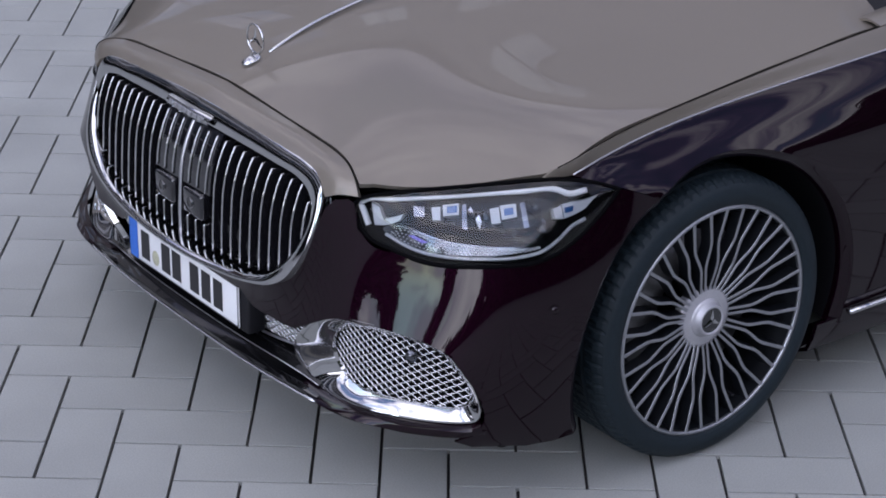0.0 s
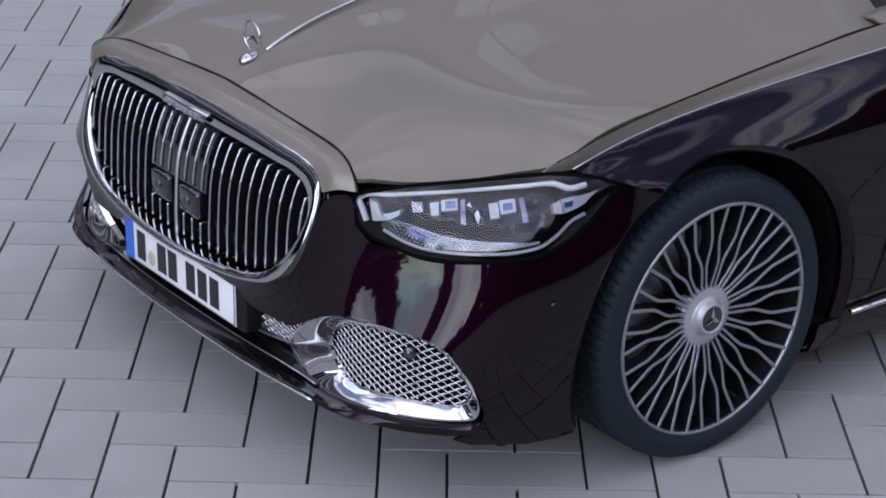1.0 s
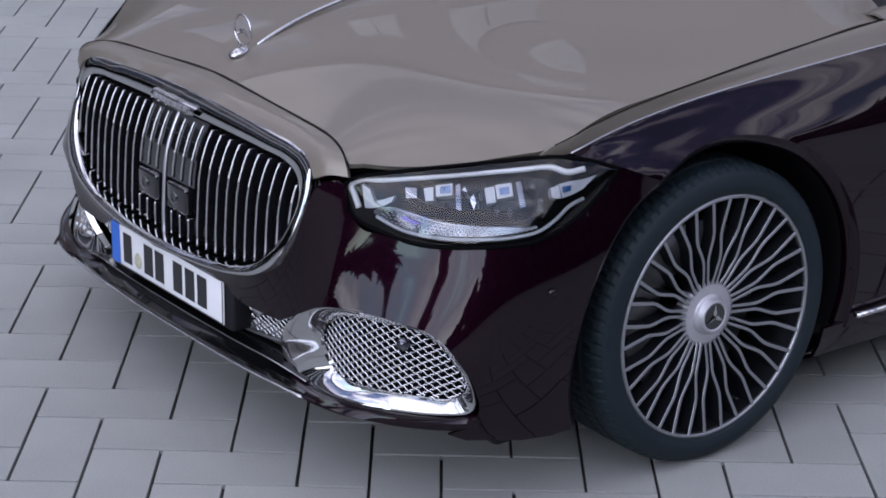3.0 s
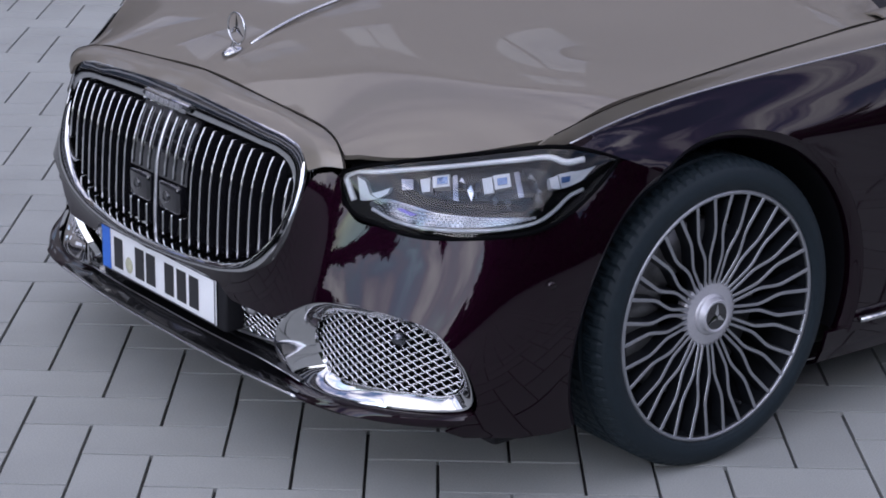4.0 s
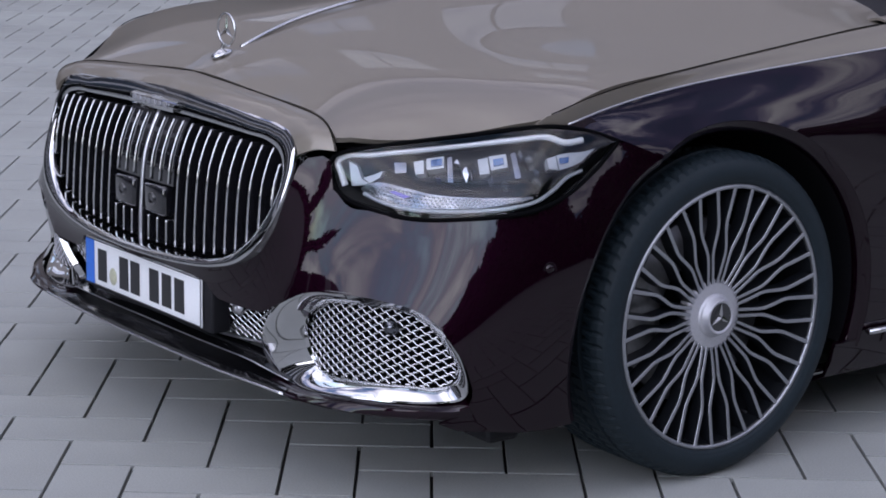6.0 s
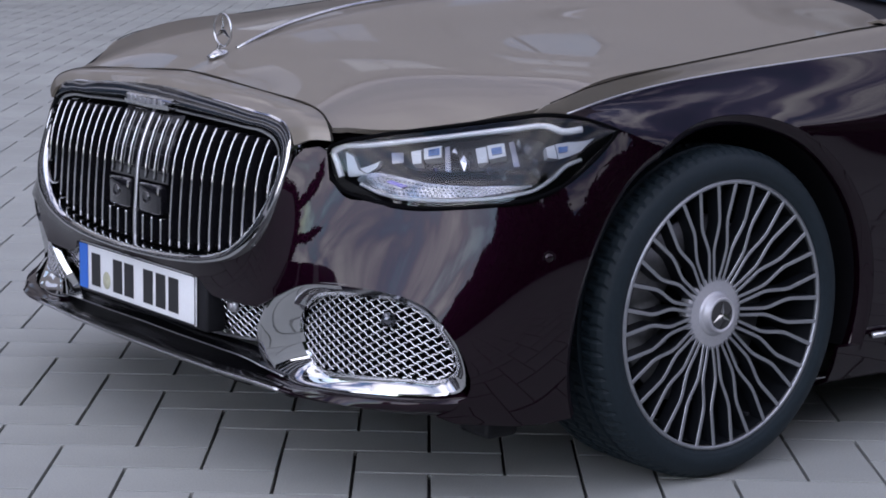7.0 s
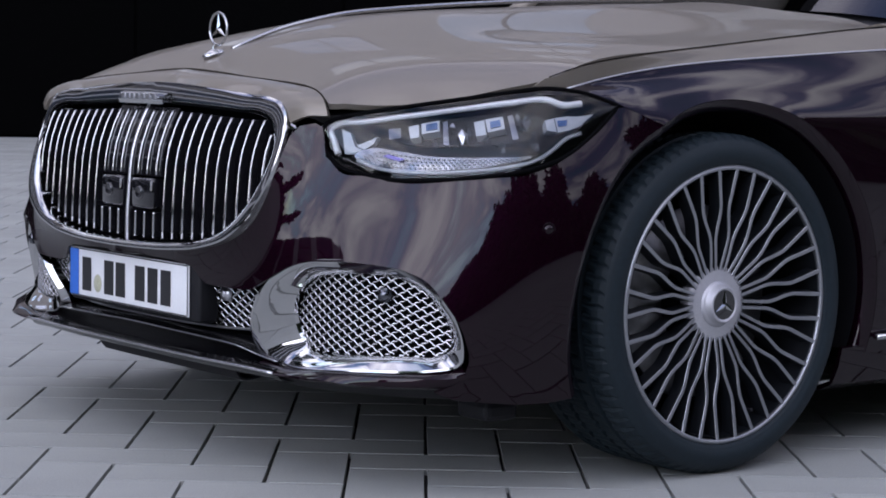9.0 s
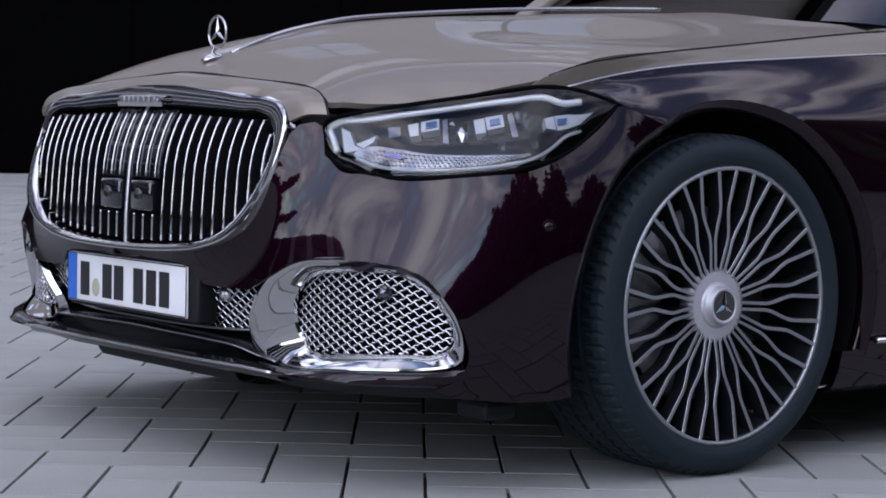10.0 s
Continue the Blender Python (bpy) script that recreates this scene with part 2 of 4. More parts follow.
def mesh_of(name, verts, faces, mat, smooth=True):
    me = bpy.data.meshes.new(name)
    me.from_pydata([tuple(map(float, v)) for v in verts], [], [tuple(map(int, f)) for f in faces])
    me.materials.append(mat)
    me.shade_smooth() if smooth else me.shade_flat()
    return me


def put(name, me, parent, label=""):
    ob = new(name, me)
    ob.parent = parent
    if label:
        ob["label"] = label
    return ob


def part(name, bm, mat, parent, label="", smooth=True):
    me = bpy.data.meshes.new(name)
    bm.normal_update()
    bm.to_mesh(me)
    bm.free()
    me.materials.append(mat)
    me.shade_smooth() if smooth else me.shade_flat()
    return put(name, me, parent, label)


def thick(ob, t, offset=-1.0):
    s = ob.modifiers.new("thickness", "SOLIDIFY")
    s.thickness, s.offset = t, offset
    s.use_even_offset = False
    e = ob.modifiers.new("crisp_edges", "EDGE_SPLIT")
    e.split_angle = radians(38)
    return ob


def crisp(ob, degrees=25):
    e = ob.modifiers.new("crisp_edges", "EDGE_SPLIT")
    e.split_angle = radians(degrees)
    return ob


def mirrored(verts, faces):
    """Both halves of a thing whose one half lies at y >= 0."""
    v = np.asarray(verts, float)
    n = len(v)
    w = v * (1, -1, 1)
    f2 = [tuple(i + n for i in reversed(f)) for f in faces]
    return np.concatenate([v, w]), list(faces) + f2


def weld(name, verts, faces, mat, parent, label="", outward=None, dist=2e-4):
    """A shell as one part; outward: a point that the faces look away from."""
    bm = bmesh.new()
    vs = [bm.verts.new(tuple(map(float, v))) for v in verts]
    for f in faces:
        try:
            bm.faces.new([vs[i] for i in f])
        except ValueError:
            pass
    bmesh.ops.remove_doubles(bm, verts=bm.verts, dist=dist)
    bmesh.ops.recalc_face_normals(bm, faces=bm.faces)
    if outward is not None:
        c = Vector(outward)
        bm.normal_update()
        s = sum((f.normal.dot(f.calc_center_median() - c)) * f.calc_area() for f in bm.faces)
        if s < 0:
            bmesh.ops.reverse_faces(bm, faces=bm.faces)
    return part(name, bm, mat, parent, label)


def loft(curves, nu, nv, closed=False, straight=False):
    """A skin over curves laid side by side; straight: flat facets from curve to curve."""
    c = np.array([spline(k, nu, closed) for k in curves])
    if straight:
        nv = len(c)
    rows = c.transpose(1, 0, 2) if straight else np.array([spline(c[:, i], nv) for i in range(nu)])
    v = rows.reshape(-1, 3)
    f = []
    for i in range(nu if closed else nu - 1):
        for j in range(nv - 1):
            a, b = i * nv + j, ((i + 1) % nu) * nv + j
            f.append((a, a + 1, b + 1, b))
    return v, f


def tube(name, points, radius, mat, parent, label="", n=40, closed=False, sides=8, flat=1.0):
    p = spline(points, n, closed) if n else np.array(points, float)
    m = len(p)
    v, f = [], []
    for i in range(m):
        a, b = p[(i - 1) % m if closed else max(i - 1, 0)], p[(i + 1) % m if closed else min(i + 1, m - 1)]
        d = Vector(b - a).normalized()
        s = d.cross(Vector((0, 0, 1)))
        s = s.normalized() if s.length > 1e-3 else Vector((0, 1, 0))
        u = s.cross(d)
        for k in range(sides):
            w = 2 * math.pi * k / sides
            v.append(Vector(p[i]) + radius * (math.cos(w) * s + flat * math.sin(w) * u))
    for i in range(m if closed else m - 1):
        for k in range(sides):
            j = (i + 1) % m
            f.append((i * sides + k, i * sides + (k + 1) % sides, j * sides + (k + 1) % sides, j * sides + k))
    if not closed:
        f += [tuple(range(sides))[::-1], tuple((m - 1) * sides + k for k in range(sides))]
    return put(name, mesh_of(name, v, f, mat), parent, label)


def box_bm(sx, sy, sz, bevel=0.0, at=(0, 0, 0), segments=2):
    bm = bmesh.new()
    bmesh.ops.create_cube(bm, size=1.0)
    bmesh.ops.scale(bm, vec=(sx, sy, sz), verts=bm.verts)
    if bevel:
        bmesh.ops.bevel(bm, geom=bm.edges[:], offset=bevel, segments=segments, affect="EDGES", profile=0.5)
    bmesh.ops.translate(bm, vec=at, verts=bm.verts)
    return bm


def revolve(profile, n, closed=False):
    """Turns (radius, y) pairs about the y axis."""
    v, f = [], []
    m = len(profile)
    for i in range(n):
        a = 2 * math.pi * i / n
        v += [(r * math.cos(a), y, r * math.sin(a)) for r, y in profile]
    for i in range(n):
        for k in range(m - (0 if closed else 1)):
            a, b, k2 = i * m, ((i + 1) % n) * m, (k + 1) % m
            f.append((a + k, b + k, b + k2, a + k2))
    return v, f


# ---- ground ----
LU, LV, PA = 0.1617, 0.1693, radians(142.07)
PU, PV = np.array((math.cos(PA), math.sin(PA))), np.array((math.cos(radians(52.94)), math.sin(radians(52.94))))
PO = np.array((-0.0213, -0.0923))
bm = bmesh.new()
bmesh.ops.create_grid(bm, x_segments=8, y_segments=8, size=400)
bmesh.ops.translate(bm, vec=(0, 0, -0.03), verts=bm.verts)
ground = tagged(part("ground", bm, GROUND, None), "wide grey paved ground that reaches the horizon", "ground", kind="structure")

pavement = tagged(new("pavement"), "grey concrete paving stones laid in a herringbone bond with dark open joints", "pavement", kind="structure")
bm = bmesh.new()
bmesh.ops.create_grid(bm, x_segments=40, y_segments=40, size=10.7)
bmesh.ops.translate(bm, vec=(0, -6.0, -0.014), verts=bm.verts)
part("joint_sand", bm, JOINT, pavement, "dark sand between the stones")
GAP, CH = 0.0075, 0.0009


def stone_shape(lu, lv):
    """A paving stone with a worn, chamfered upper edge: places and faces."""
    v = []
    for inset, z in ((0, -0.04), (0, -CH), (CH * 0.35, -CH * 0.3), (CH, 0.0)):
        for su, sv in ((-1, -1), (1, -1), (1, 1), (-1, 1)):
            p = PU * su * (lu / 2 - GAP / 2 - inset) + PV * sv * (lv / 2 - GAP / 2 - inset)
            v.append((p[0], p[1], z))
    f = [(4 * r + i, 4 * r + 4 + i, 4 * r + 4 + (i + 1) % 4, 4 * r + (i + 1) % 4) for r in range(3) for i in range(4)]
    return v, f + [(15, 14, 13, 12)]


LONG = [stone_shape(2 * LU, LV), stone_shape(LU, 2 * LV)]
LONG_MESH = [mesh_of("paving_stone", *s, PAVER, smooth=False) for s in LONG]
stones = []
for i in range(-130, 90):
    for j in range(-130, 90):
        k = (i - j) % 4
        if k == 3:
            c, kind = (i + 1) * LU * PU + (j + 0.5) * LV * PV, 0
        elif k == 2:
            c, kind = (i + 0.5) * LU * PU + (j + 1) * LV * PV, 1
        else:
            continue
        c = c + PO
        if abs(c[0]) < 10.8 and -17.6 < c[1] < 5.6:
            stones.append((c, kind))
stones.sort(key=lambda s: math.hypot(s[0][0] - 0.6, s[0][1] - 0.9))
rng = random.Random(5)
for c, kind in stones[:300]:
    ob = put("paving_stone", LONG_MESH[kind], pavement)
    ob.location = (c[0], c[1], rng.uniform(-0.0007, 0.0))
    ob.rotation_euler = (rng.gauss(0, 0.0008), rng.gauss(0, 0.0008), rng.gauss(0, 0.002))
sv, sf = [], []
for c, kind in stones[300:]:
    n0, dz = len(sv), rng.uniform(-0.0007, 0.0)
    sv += [(x + c[0], y + c[1], z + dz) for x, y, z in LONG[kind][0]]
    sf += [tuple(n0 + a for a in f) for f in LONG[kind][1]]
tagged(put("paving_field", mesh_of("paving_field", sv, sf, PAVER, smooth=False), pavement), kind="stuff")

# ---- building and trees round the yard ----
def local_box(parent, name, mat, sx, sy, sz, at, bevel=0.0, label=""):
    return part(name, box_bm(sx, sy, sz, bevel, at), mat, parent, label, smooth=False)


building = tagged(new("building"), "building with a black ground storey and taupe upper wall with windows", "building")
building.matrix_world = pose(-7.5, -17.75, 0, 0, 0, -26.0)
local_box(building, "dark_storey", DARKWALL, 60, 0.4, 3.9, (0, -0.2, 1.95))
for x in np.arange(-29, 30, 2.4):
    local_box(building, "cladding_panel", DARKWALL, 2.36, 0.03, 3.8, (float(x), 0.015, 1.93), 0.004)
local_box(building, "wall", TAUPE, 60, 0.4, 13.0, (0, -0.2, 10.4))
local_box(building, "roof_edge", BLACK, 60.6, 1.0, 0.25, (0, -0.1, 17.0))
for z in (6.4, 10.2, 14.0):
    for x in np.arange(-27, 28, 4.2):
        w = local_box(building, "window", PANE, 2.1, 0.06, 1.9, (float(x), 0.02, z), 0.01)
        local_box(w, "window_sill", SATIN, 2.25, 0.16, 0.05, (float(x), 0.08, z - 0.98))
        local_box(w, "window_bar", BLACK, 0.07, 0.09, 1.9, (float(x), 0.035, z))


office = tagged(new("office_building"), "tall dark glazed building with slim pale floor bands across the yard", "building")
office.matrix_world = pose(13.5, -16.0, 0, 0, 0, 40.0)
local_box(office, "wall", DARKWALL, 30, 3.0, 14.4, (0, -1.53, 7.2))
local_box(office, "roof_edge", SATIN, 30.3, 3.3, 0.2, (0, -1.5, 14.5))
for z in (0.25, 3.1, 5.9, 8.7, 11.5):
    local_box(office, "floor_band", FACADE, 30.1, 0.12, 0.22 if z < 5 else 0.75, (0, 0.06, z), 0.01)
    for x in np.arange(-14.3, 14.6, 2.2):
        w = local_box(office, "window", GLOSS, 2.0, 0.05, 2.1, (float(x), 0.025, z + 1.4), 0.006)
        local_box(w, "window_frame", DARKWALL, 0.08, 0.09, 2.1, (float(x) - 1.1, 0.045, z + 1.4))


def clumps(centre, size, count, rng, verts, faces):
    """A leafy crown of many small uneven tufts."""
    for _ in range(count):
        while True:
            d = Vector((rng.uniform(-1, 1), rng.uniform(-1, 1), rng.uniform(-1, 1)))
            if d.length < 1:
                break
        lump = 0.75 + 0.4 * noise.noise(d * 2.3 + Vector(centre))
        p = Vector(centre) + Vector((d.x * size[0], d.y * size[0], d.z * size[1])) * lump
        s, n0 = rng.uniform(0.16, 0.46), len(verts)
        for k in range(5):
            verts.append(p + Vector((rng.gauss(0, s), rng.gauss(0, s), rng.gauss(0, s * 0.8))))
        faces += [(n0, n0 + 1, n0 + 2), (n0, n0 + 3, n0 + 1), (n0 + 2, n0 + 4, n0 + 3), (n0 + 1, n0 + 4, n0 + 2)]


rng = random.Random(11)
tv, tf = [], []
for k in range(74):
    deg = -20 + 2.6 * k + rng.uniform(-1.2, 1.2)
    if deg < 40 and k % 7:
        continue
    a = radians(deg)
    d = rng.uniform(27, 36)
    h = rng.uniform(13.5, 17.5) if 54 < deg < 98 else rng.uniform(9, 14) if 44 < deg <= 54 else rng.uniform(7, 12.5) if deg >= 98 else rng.uniform(4.0, 6.5)
    c = (math.cos(a) * d, math.sin(a) * d, h * 0.50)
    wide = min(h * rng.uniform(0.20, 0.28), 4.2)
    for part_z, part_w, tufts in ((0.34, 1.0, 700), (0.62, 0.85, 520), (0.84, 0.5, 260)):
        clumps((c[0] + rng.uniform(-0.6, 0.6), c[1] + rng.uniform(-0.6, 0.6), h * part_z), (wide * part_w, h * 0.24), tufts, rng, tv, tf)
    for s in range(6):
        n0, b0, b1 = len(tv), 2 * math.pi * s / 6, 2 * math.pi * (s + 1) / 6
        tv += [Vector((c[0] + r * math.cos(b), c[1] + r * math.sin(b), z)) for r, z, b in ((0.3, -0.1, b0), (0.3, -0.1, b1), (0.08, h * 0.8, b1), (0.08, h * 0.8, b0))]
        tf.append((n0, n0 + 1, n0 + 2, n0 + 3))
for k in range(170):
    a = radians(-25 + 220 * k / 170)
    d = rng.uniform(34, 40)
    k2 = 0.45 if a < radians(42) else 1.3
    clumps((math.cos(a) * d, math.sin(a) * d, 1.2 * k2), (2.2, k2 * rng.uniform(1.6, 2.6)), 130, rng, tv, tf)
tree_line = tagged(put("tree_line", mesh_of("tree_line", tv, tf, FOLIAGE, smooth=False), None), "dark line of trees and bushes round the yard", "trees", kind="stuff")

# ---- car ----
car = tagged(new("car"), "two-tone saloon car, warm silver over dark wine, parked on paving", "car")

# hood and nose
HALF = [(0.723, 0.0), (0.723, 0.2), (0.723, 0.4), (0.725, 0.48), (0.733, 0.535), (0.744, 0.570), (0.749, 0.588), (0.736, 0.598), (0.691, 0.642), (0.64, 0.690),
        (0.54, 0.787), (0.463, 0.862), (0.440, 0.878), (0.412, 0.885), (0.345, 0.881), (0.27, 0.872), (0.119, 0.864), (-0.04, 0.858), (-0.2, 0.855), (-0.44, 0.858), (-0.56, 0.853), (-0.615, 0.838), (-0.665, 0.79), (-0.705, 0.7)]
REAR = [(-0.705, 0.7), (-0.765, 0.45), (-0.795, 0.2), (-0.80, 0.0)]
corner = [spline(HALF[:7], 24), spline(HALF[6:12], 26)[1:], spline(HALF[11:], 50)[1:], spline(REAR, 14)[1:]]
half = np.concatenate(corner)
half = half - np.stack([np.zeros(len(half)), 0.003 * (half[:, 1] > 0.6)], 1)
ring = np.concatenate([half, (half * (1, -1))[-2:0:-1]])
v, f = fill(ring, (0.035, 0.035))
ob = weld("hood", hood(v), f, SILVER, car, "long warm silver hood", outward=(0, 0, -3))
thick(ob, 0.012)
v, f = fill(ring * 0.985, (0.07, 0.07))
weld("hood_underside", hood(v, 0.03), f, VOID, car, outward=(0, 0, -3))

SEAM = [(0.7265, 0.0, 0.8185), (0.7265, 0.2, 0.8075), (0.7275, 0.37, 0.7965), (0.728, 0.46, 0.789), (0.732, 0.50, 0.785), (0.742, 0.547, 0.775), (0.752, 0.577, 0.763), (0.758, 0.596, 0.745), (0.759, 0.602, 0.731)]
TOPEDGE = [(0.799, 0.0, 0.786), (0.798, 0.1, 0.785), (0.792, 0.266, 0.777), (0.788, 0.36, 0.769), (0.788, 0.44, 0.763), (0.791, 0.487, 0.752), (0.797, 0.512, 0.738), (0.800, 0.527, 0.716)]
a, b = spline(SEAM, 50), spline(TOPEDGE, 50)
mid = (a + b) / 2 + (0.004, 0.0, 0.007)
v, f = loft([a, mid, b], 50, 9)
ob = weld("nose_panel", *mirrored(v, f), SILVER, car, "silver nose panel above the grille", outward=(0, 0, 0), dist=4e-4)
thick(ob, 0.008)
v, f = loft([a[:44] - (0.02, 0, 0.012), a[:44] + (0.02, 0, -0.022)], 50, 3)
weld("seam_channel", *mirrored(v, f), VOID, car)

# thin black tube on the front shut line stands in for its shade
gap_line = np.concatenate([(a * (1, -1, 1))[:0:-1], a]) + (0.0012, 0, 0.0004)
tube("hood_seal", gap_line, 0.0010, VOID, car, "thin black line standing in for the shade in the gap round the hood's front", n=0, sides=6)

strip_pts = [(x, 0, z + 0.001) for x, z in ((0.606, 0.863), (0.547, 0.888), (0.472, 0.914), (0.395, 0.933), (0.317, 0.949), (0.155, 0.968), (0.02, 0.980), (-0.19, 0.996), (-0.449, 1.01), (-0.70, 1.02))]
tube("chrome_strip", strip_pts, 0.0055, CHROME, car, "slim chrome strip along the middle of the hood", n=60, flat=0.9)

# hood ornament
v, f = revolve([(0.0, 0.012), (0.010, 0.011), (0.018, 0.008), (0.030, 0.004), (0.034, 0.0), (0.033, -0.004)], 28)
base = put("ornament_base", mesh_of("ornament_base", [(x * 0.78, z * 0.6, y * 0.85) for x, y, z in v], f, CHROME), car, "chrome foot of the hood ornament")
base.matrix_world = pose(0.652, -0.008, 0.853, 0, 17, 0)
tube("stem", [(0.652, -0.008, 0.858), (0.650, -0.006, 0.868), (0.648, -0.003, 0.876)], 0.0045, CHROME, base).matrix_parent_inverse = base.matrix_world.inverted()
RC, RR = np.array((0.646, 0.004, 0.907)), 0.036
orn = tube("ornament_ring", [RC + (0, RR * math.cos(w), RR * math.sin(w)) for w in np.linspace(0, 2 * math.pi, 24, endpoint=False)], 0.0028, CHROME, car, "upright chrome ring with a three-armed spoke", n=40, closed=True)


def arms(name, centre, r, w, d, mat, parent, axis):
    """Three tapered arms meeting in a ridge; axis: 0 looks along x, 1 along y."""
    v, f = [], []
    for k in range(3):
        t = radians(90 + 120 * k)
        u, s = (math.cos(t), math.sin(t)), (-math.sin(t), math.cos(t))
        n0 = len(v)
        for p, q, h in ((0, 0, d), (r * 0.22, w, 0), (r, 0.0006, 0), (r * 0.22, -w, 0), (0, 0, -d)):
            e, g = u[0] * p + s[0] * q, u[1] * p + s[1] * q
            v.append((h, e, g) if axis == 0 else (e, h, g))
        f += [(n0, n0 + 1, n0 + 2), (n0, n0 + 2, n0 + 3), (n0 + 4, n0 + 2, n0 + 1), (n0 + 4, n0 + 3, n0 + 2)]
    ob = put(name, mesh_of(name, np.array(v) + centre, f, mat, smooth=False), parent)
    return ob


arms("arms", RC, RR, 0.006, 0.004, CHROME, orn, 0)

# front bumper skin: (angle, height) outline of the left half
def ang(x, y):
    return math.degrees(math.atan2(y, x))


LAMP_BOT = [(0.757, 0.580, 0.708), (0.754, 0.583, 0.675), (0.747, 0.602, 0.641), (0.717, 0.675, 0.616), (0.687, 0.761, 0.611), (0.639, 0.829, 0.614), (0.584, 0.888, 0.622), (0.523, 0.936, 0.635), (0.44, 0.948, 0.662), (0.371, 0.95, 0.706), (0.311, 0.951, 0.757)]
INS_TOP = [(0.841, 0.445, 0.335), (0.836, 0.466, 0.365), (0.831, 0.492, 0.395), (0.826, 0.515, 0.418), (0.818, 0.55, 0.437), (0.81, 0.587, 0.449), (0.786, 0.646, 0.456), (0.761, 0.703, 0.458), (0.735, 0.754, 0.455), (0.709, 0.803, 0.446), (0.688, 0.847, 0.424), (0.668, 0.880, 0.380), (0.645, 0.897, 0.333), (0.632, 0.899, 0.295)]
CRX, CRZ = 0.450, 0.432
ARCH = [(CRX * math.cos(w), 0.345 + CRZ * math.sin(w)) for w in np.radians(np.linspace(61.5, -20.5, 30))]
az = lambda pts: [(ang(p[0], p[1]), p[2]) for p in pts]
arch_edge = []
for x, z in ARCH:
    p = 70.0
    for _ in range(30):
        r = np.hypot(*front((p, z))[0][:2])
        p = math.degrees(math.acos(max(-1, min(1, x / r))))
    arch_edge.append((p, z))
seam_low = [(72.6, 0.7590), (74.3, 0.7480), (76.2, 0.7345)]
outline = [(0, 0.424), (8, 0.423), (14.5, 0.420), (17.5, 0.410), (18.6, 0.392), (20, 0.380), (22, 0.378), (26, 0.378), (28.6, 0.380)]
outline += [tuple(p) for p in spline([(a, h - 0.006) for a, h in az(INS_TOP[3:])], 40)]
outline += [(54.9, 0.27), (54.4, 0.245), (53.6, 0.228), (51.5, 0.212), (53.5, 0.196), (60, 0.186), (63.5, 0.187)]
outline += arch_edge[::-1] + seam_low[::-1]
outline += [tuple(p) for p in spline(az(LAMP_BOT[::-1]), 60)]
outline += [(36.5, 0.716), (34.6, 0.710), (33.5, 0.69), (32.6, 0.65), (31.5, 0.60), (29.4, 0.55), (27.2, 0.512), (24.8, 0.485), (19.5, 0.463), (13.5, 0.452), (6.5, 0.447), (0, 0.446)]
v, f = fill(outline, (1.2, 0.014))
ob = weld("front_bumper", *mirrored(front(v), f), WINE, car, "glossy dark wine front bumper", outward=(0, 0, 0.4))
thick(ob, 0.006)

bumper = ob
for p in ((62.8, 0.526),):
    c = front(p)[0]
    n = Vector((c[0] - 0.25, c[1] - 0.3, 0)).normalized()
    v, f = revolve([(0.0, 0.0015), (0.0085, 0.0012), (0.009, -0.002), (0.0115, -0.002), (0.012, 0.0008), (0.0135, 0.0)], 24)
    s = put("parking_sensor", mesh_of("parking_sensor", v, f, WINE), bumper, "round parking sensor in body colour")
    s.matrix_world = Matrix.Translation(c) @ n.to_track_quat("Y", "Z").to_matrix().to_4x4()

# lower lip and undertray
UNDER = [(0.84, 0.461, 0.223), (0.838, 0.535, 0.220), (0.83, 0.607, 0.221), (0.814, 0.668, 0.222), (0.786, 0.716, 0.221), (0.759, 0.764, 0.221), (0.728, 0.807, 0.222), (0.694, 0.846, 0.223), (0.655, 0.880, 0.225), (0.628, 0.899, 0.232)]
INS_BOT = [(0.812, 0.41, 0.262), (0.795, 0.45, 0.235), (0.79, 0.533, 0.228), (0.785, 0.621, 0.233), (0.769, 0.696, 0.237), (0.741, 0.755, 0.240), (0.705, 0.805, 0.243), (0.668, 0.853, 0.250), (0.640, 0.888, 0.262), (0.632, 0.899, 0.295)]
ua, ub = spline(UNDER, 40), spline(INS_BOT[1:-1], 40)
v, f = loft([ub - (0.01, 0.006, 0), (ua + ub) / 2 + (0.006, 0.006, 0.003), ua, ua - (0.03, 0.03, 0.012)], 40, 10)
for S in ((1, 1, 1), (1, -1, 1)):
    thick(weld("lower_lip", v * S, f, WINE, car, "dark wine lip under the chrome trim", outward=(0, 0, 0.4)), 0.004)
v, f = loft([ua - (0.02, 0.02, 0.008), ua - (0.09, 0.06, 0.036), ua - (0.22, 0.16, 0.06)], 40, 8)
for S in ((1, 1, 1), (1, -1, 1)):
    weld("undertray", v * S, f, BLACK, car, "matte black plastic undertray", outward=(0, 0, 0.4))
local_box(car, "underbody", VOID, 4.9, 1.5, 0.06, (-1.95, 0, 0.19), 0.02)
local_box(car, "jacking_skid", BLACK, 0.08, 0.10, 0.040, (0.505, 0.800, 0.160), 0.012)

# splitter across the lower front: stacked gloss-black blades with bright edges
def across(pts):
    p = np.array(pts, float)
    return spline(np.concatenate([(p * (1, -1, 1))[:0:-1], p]), 41)


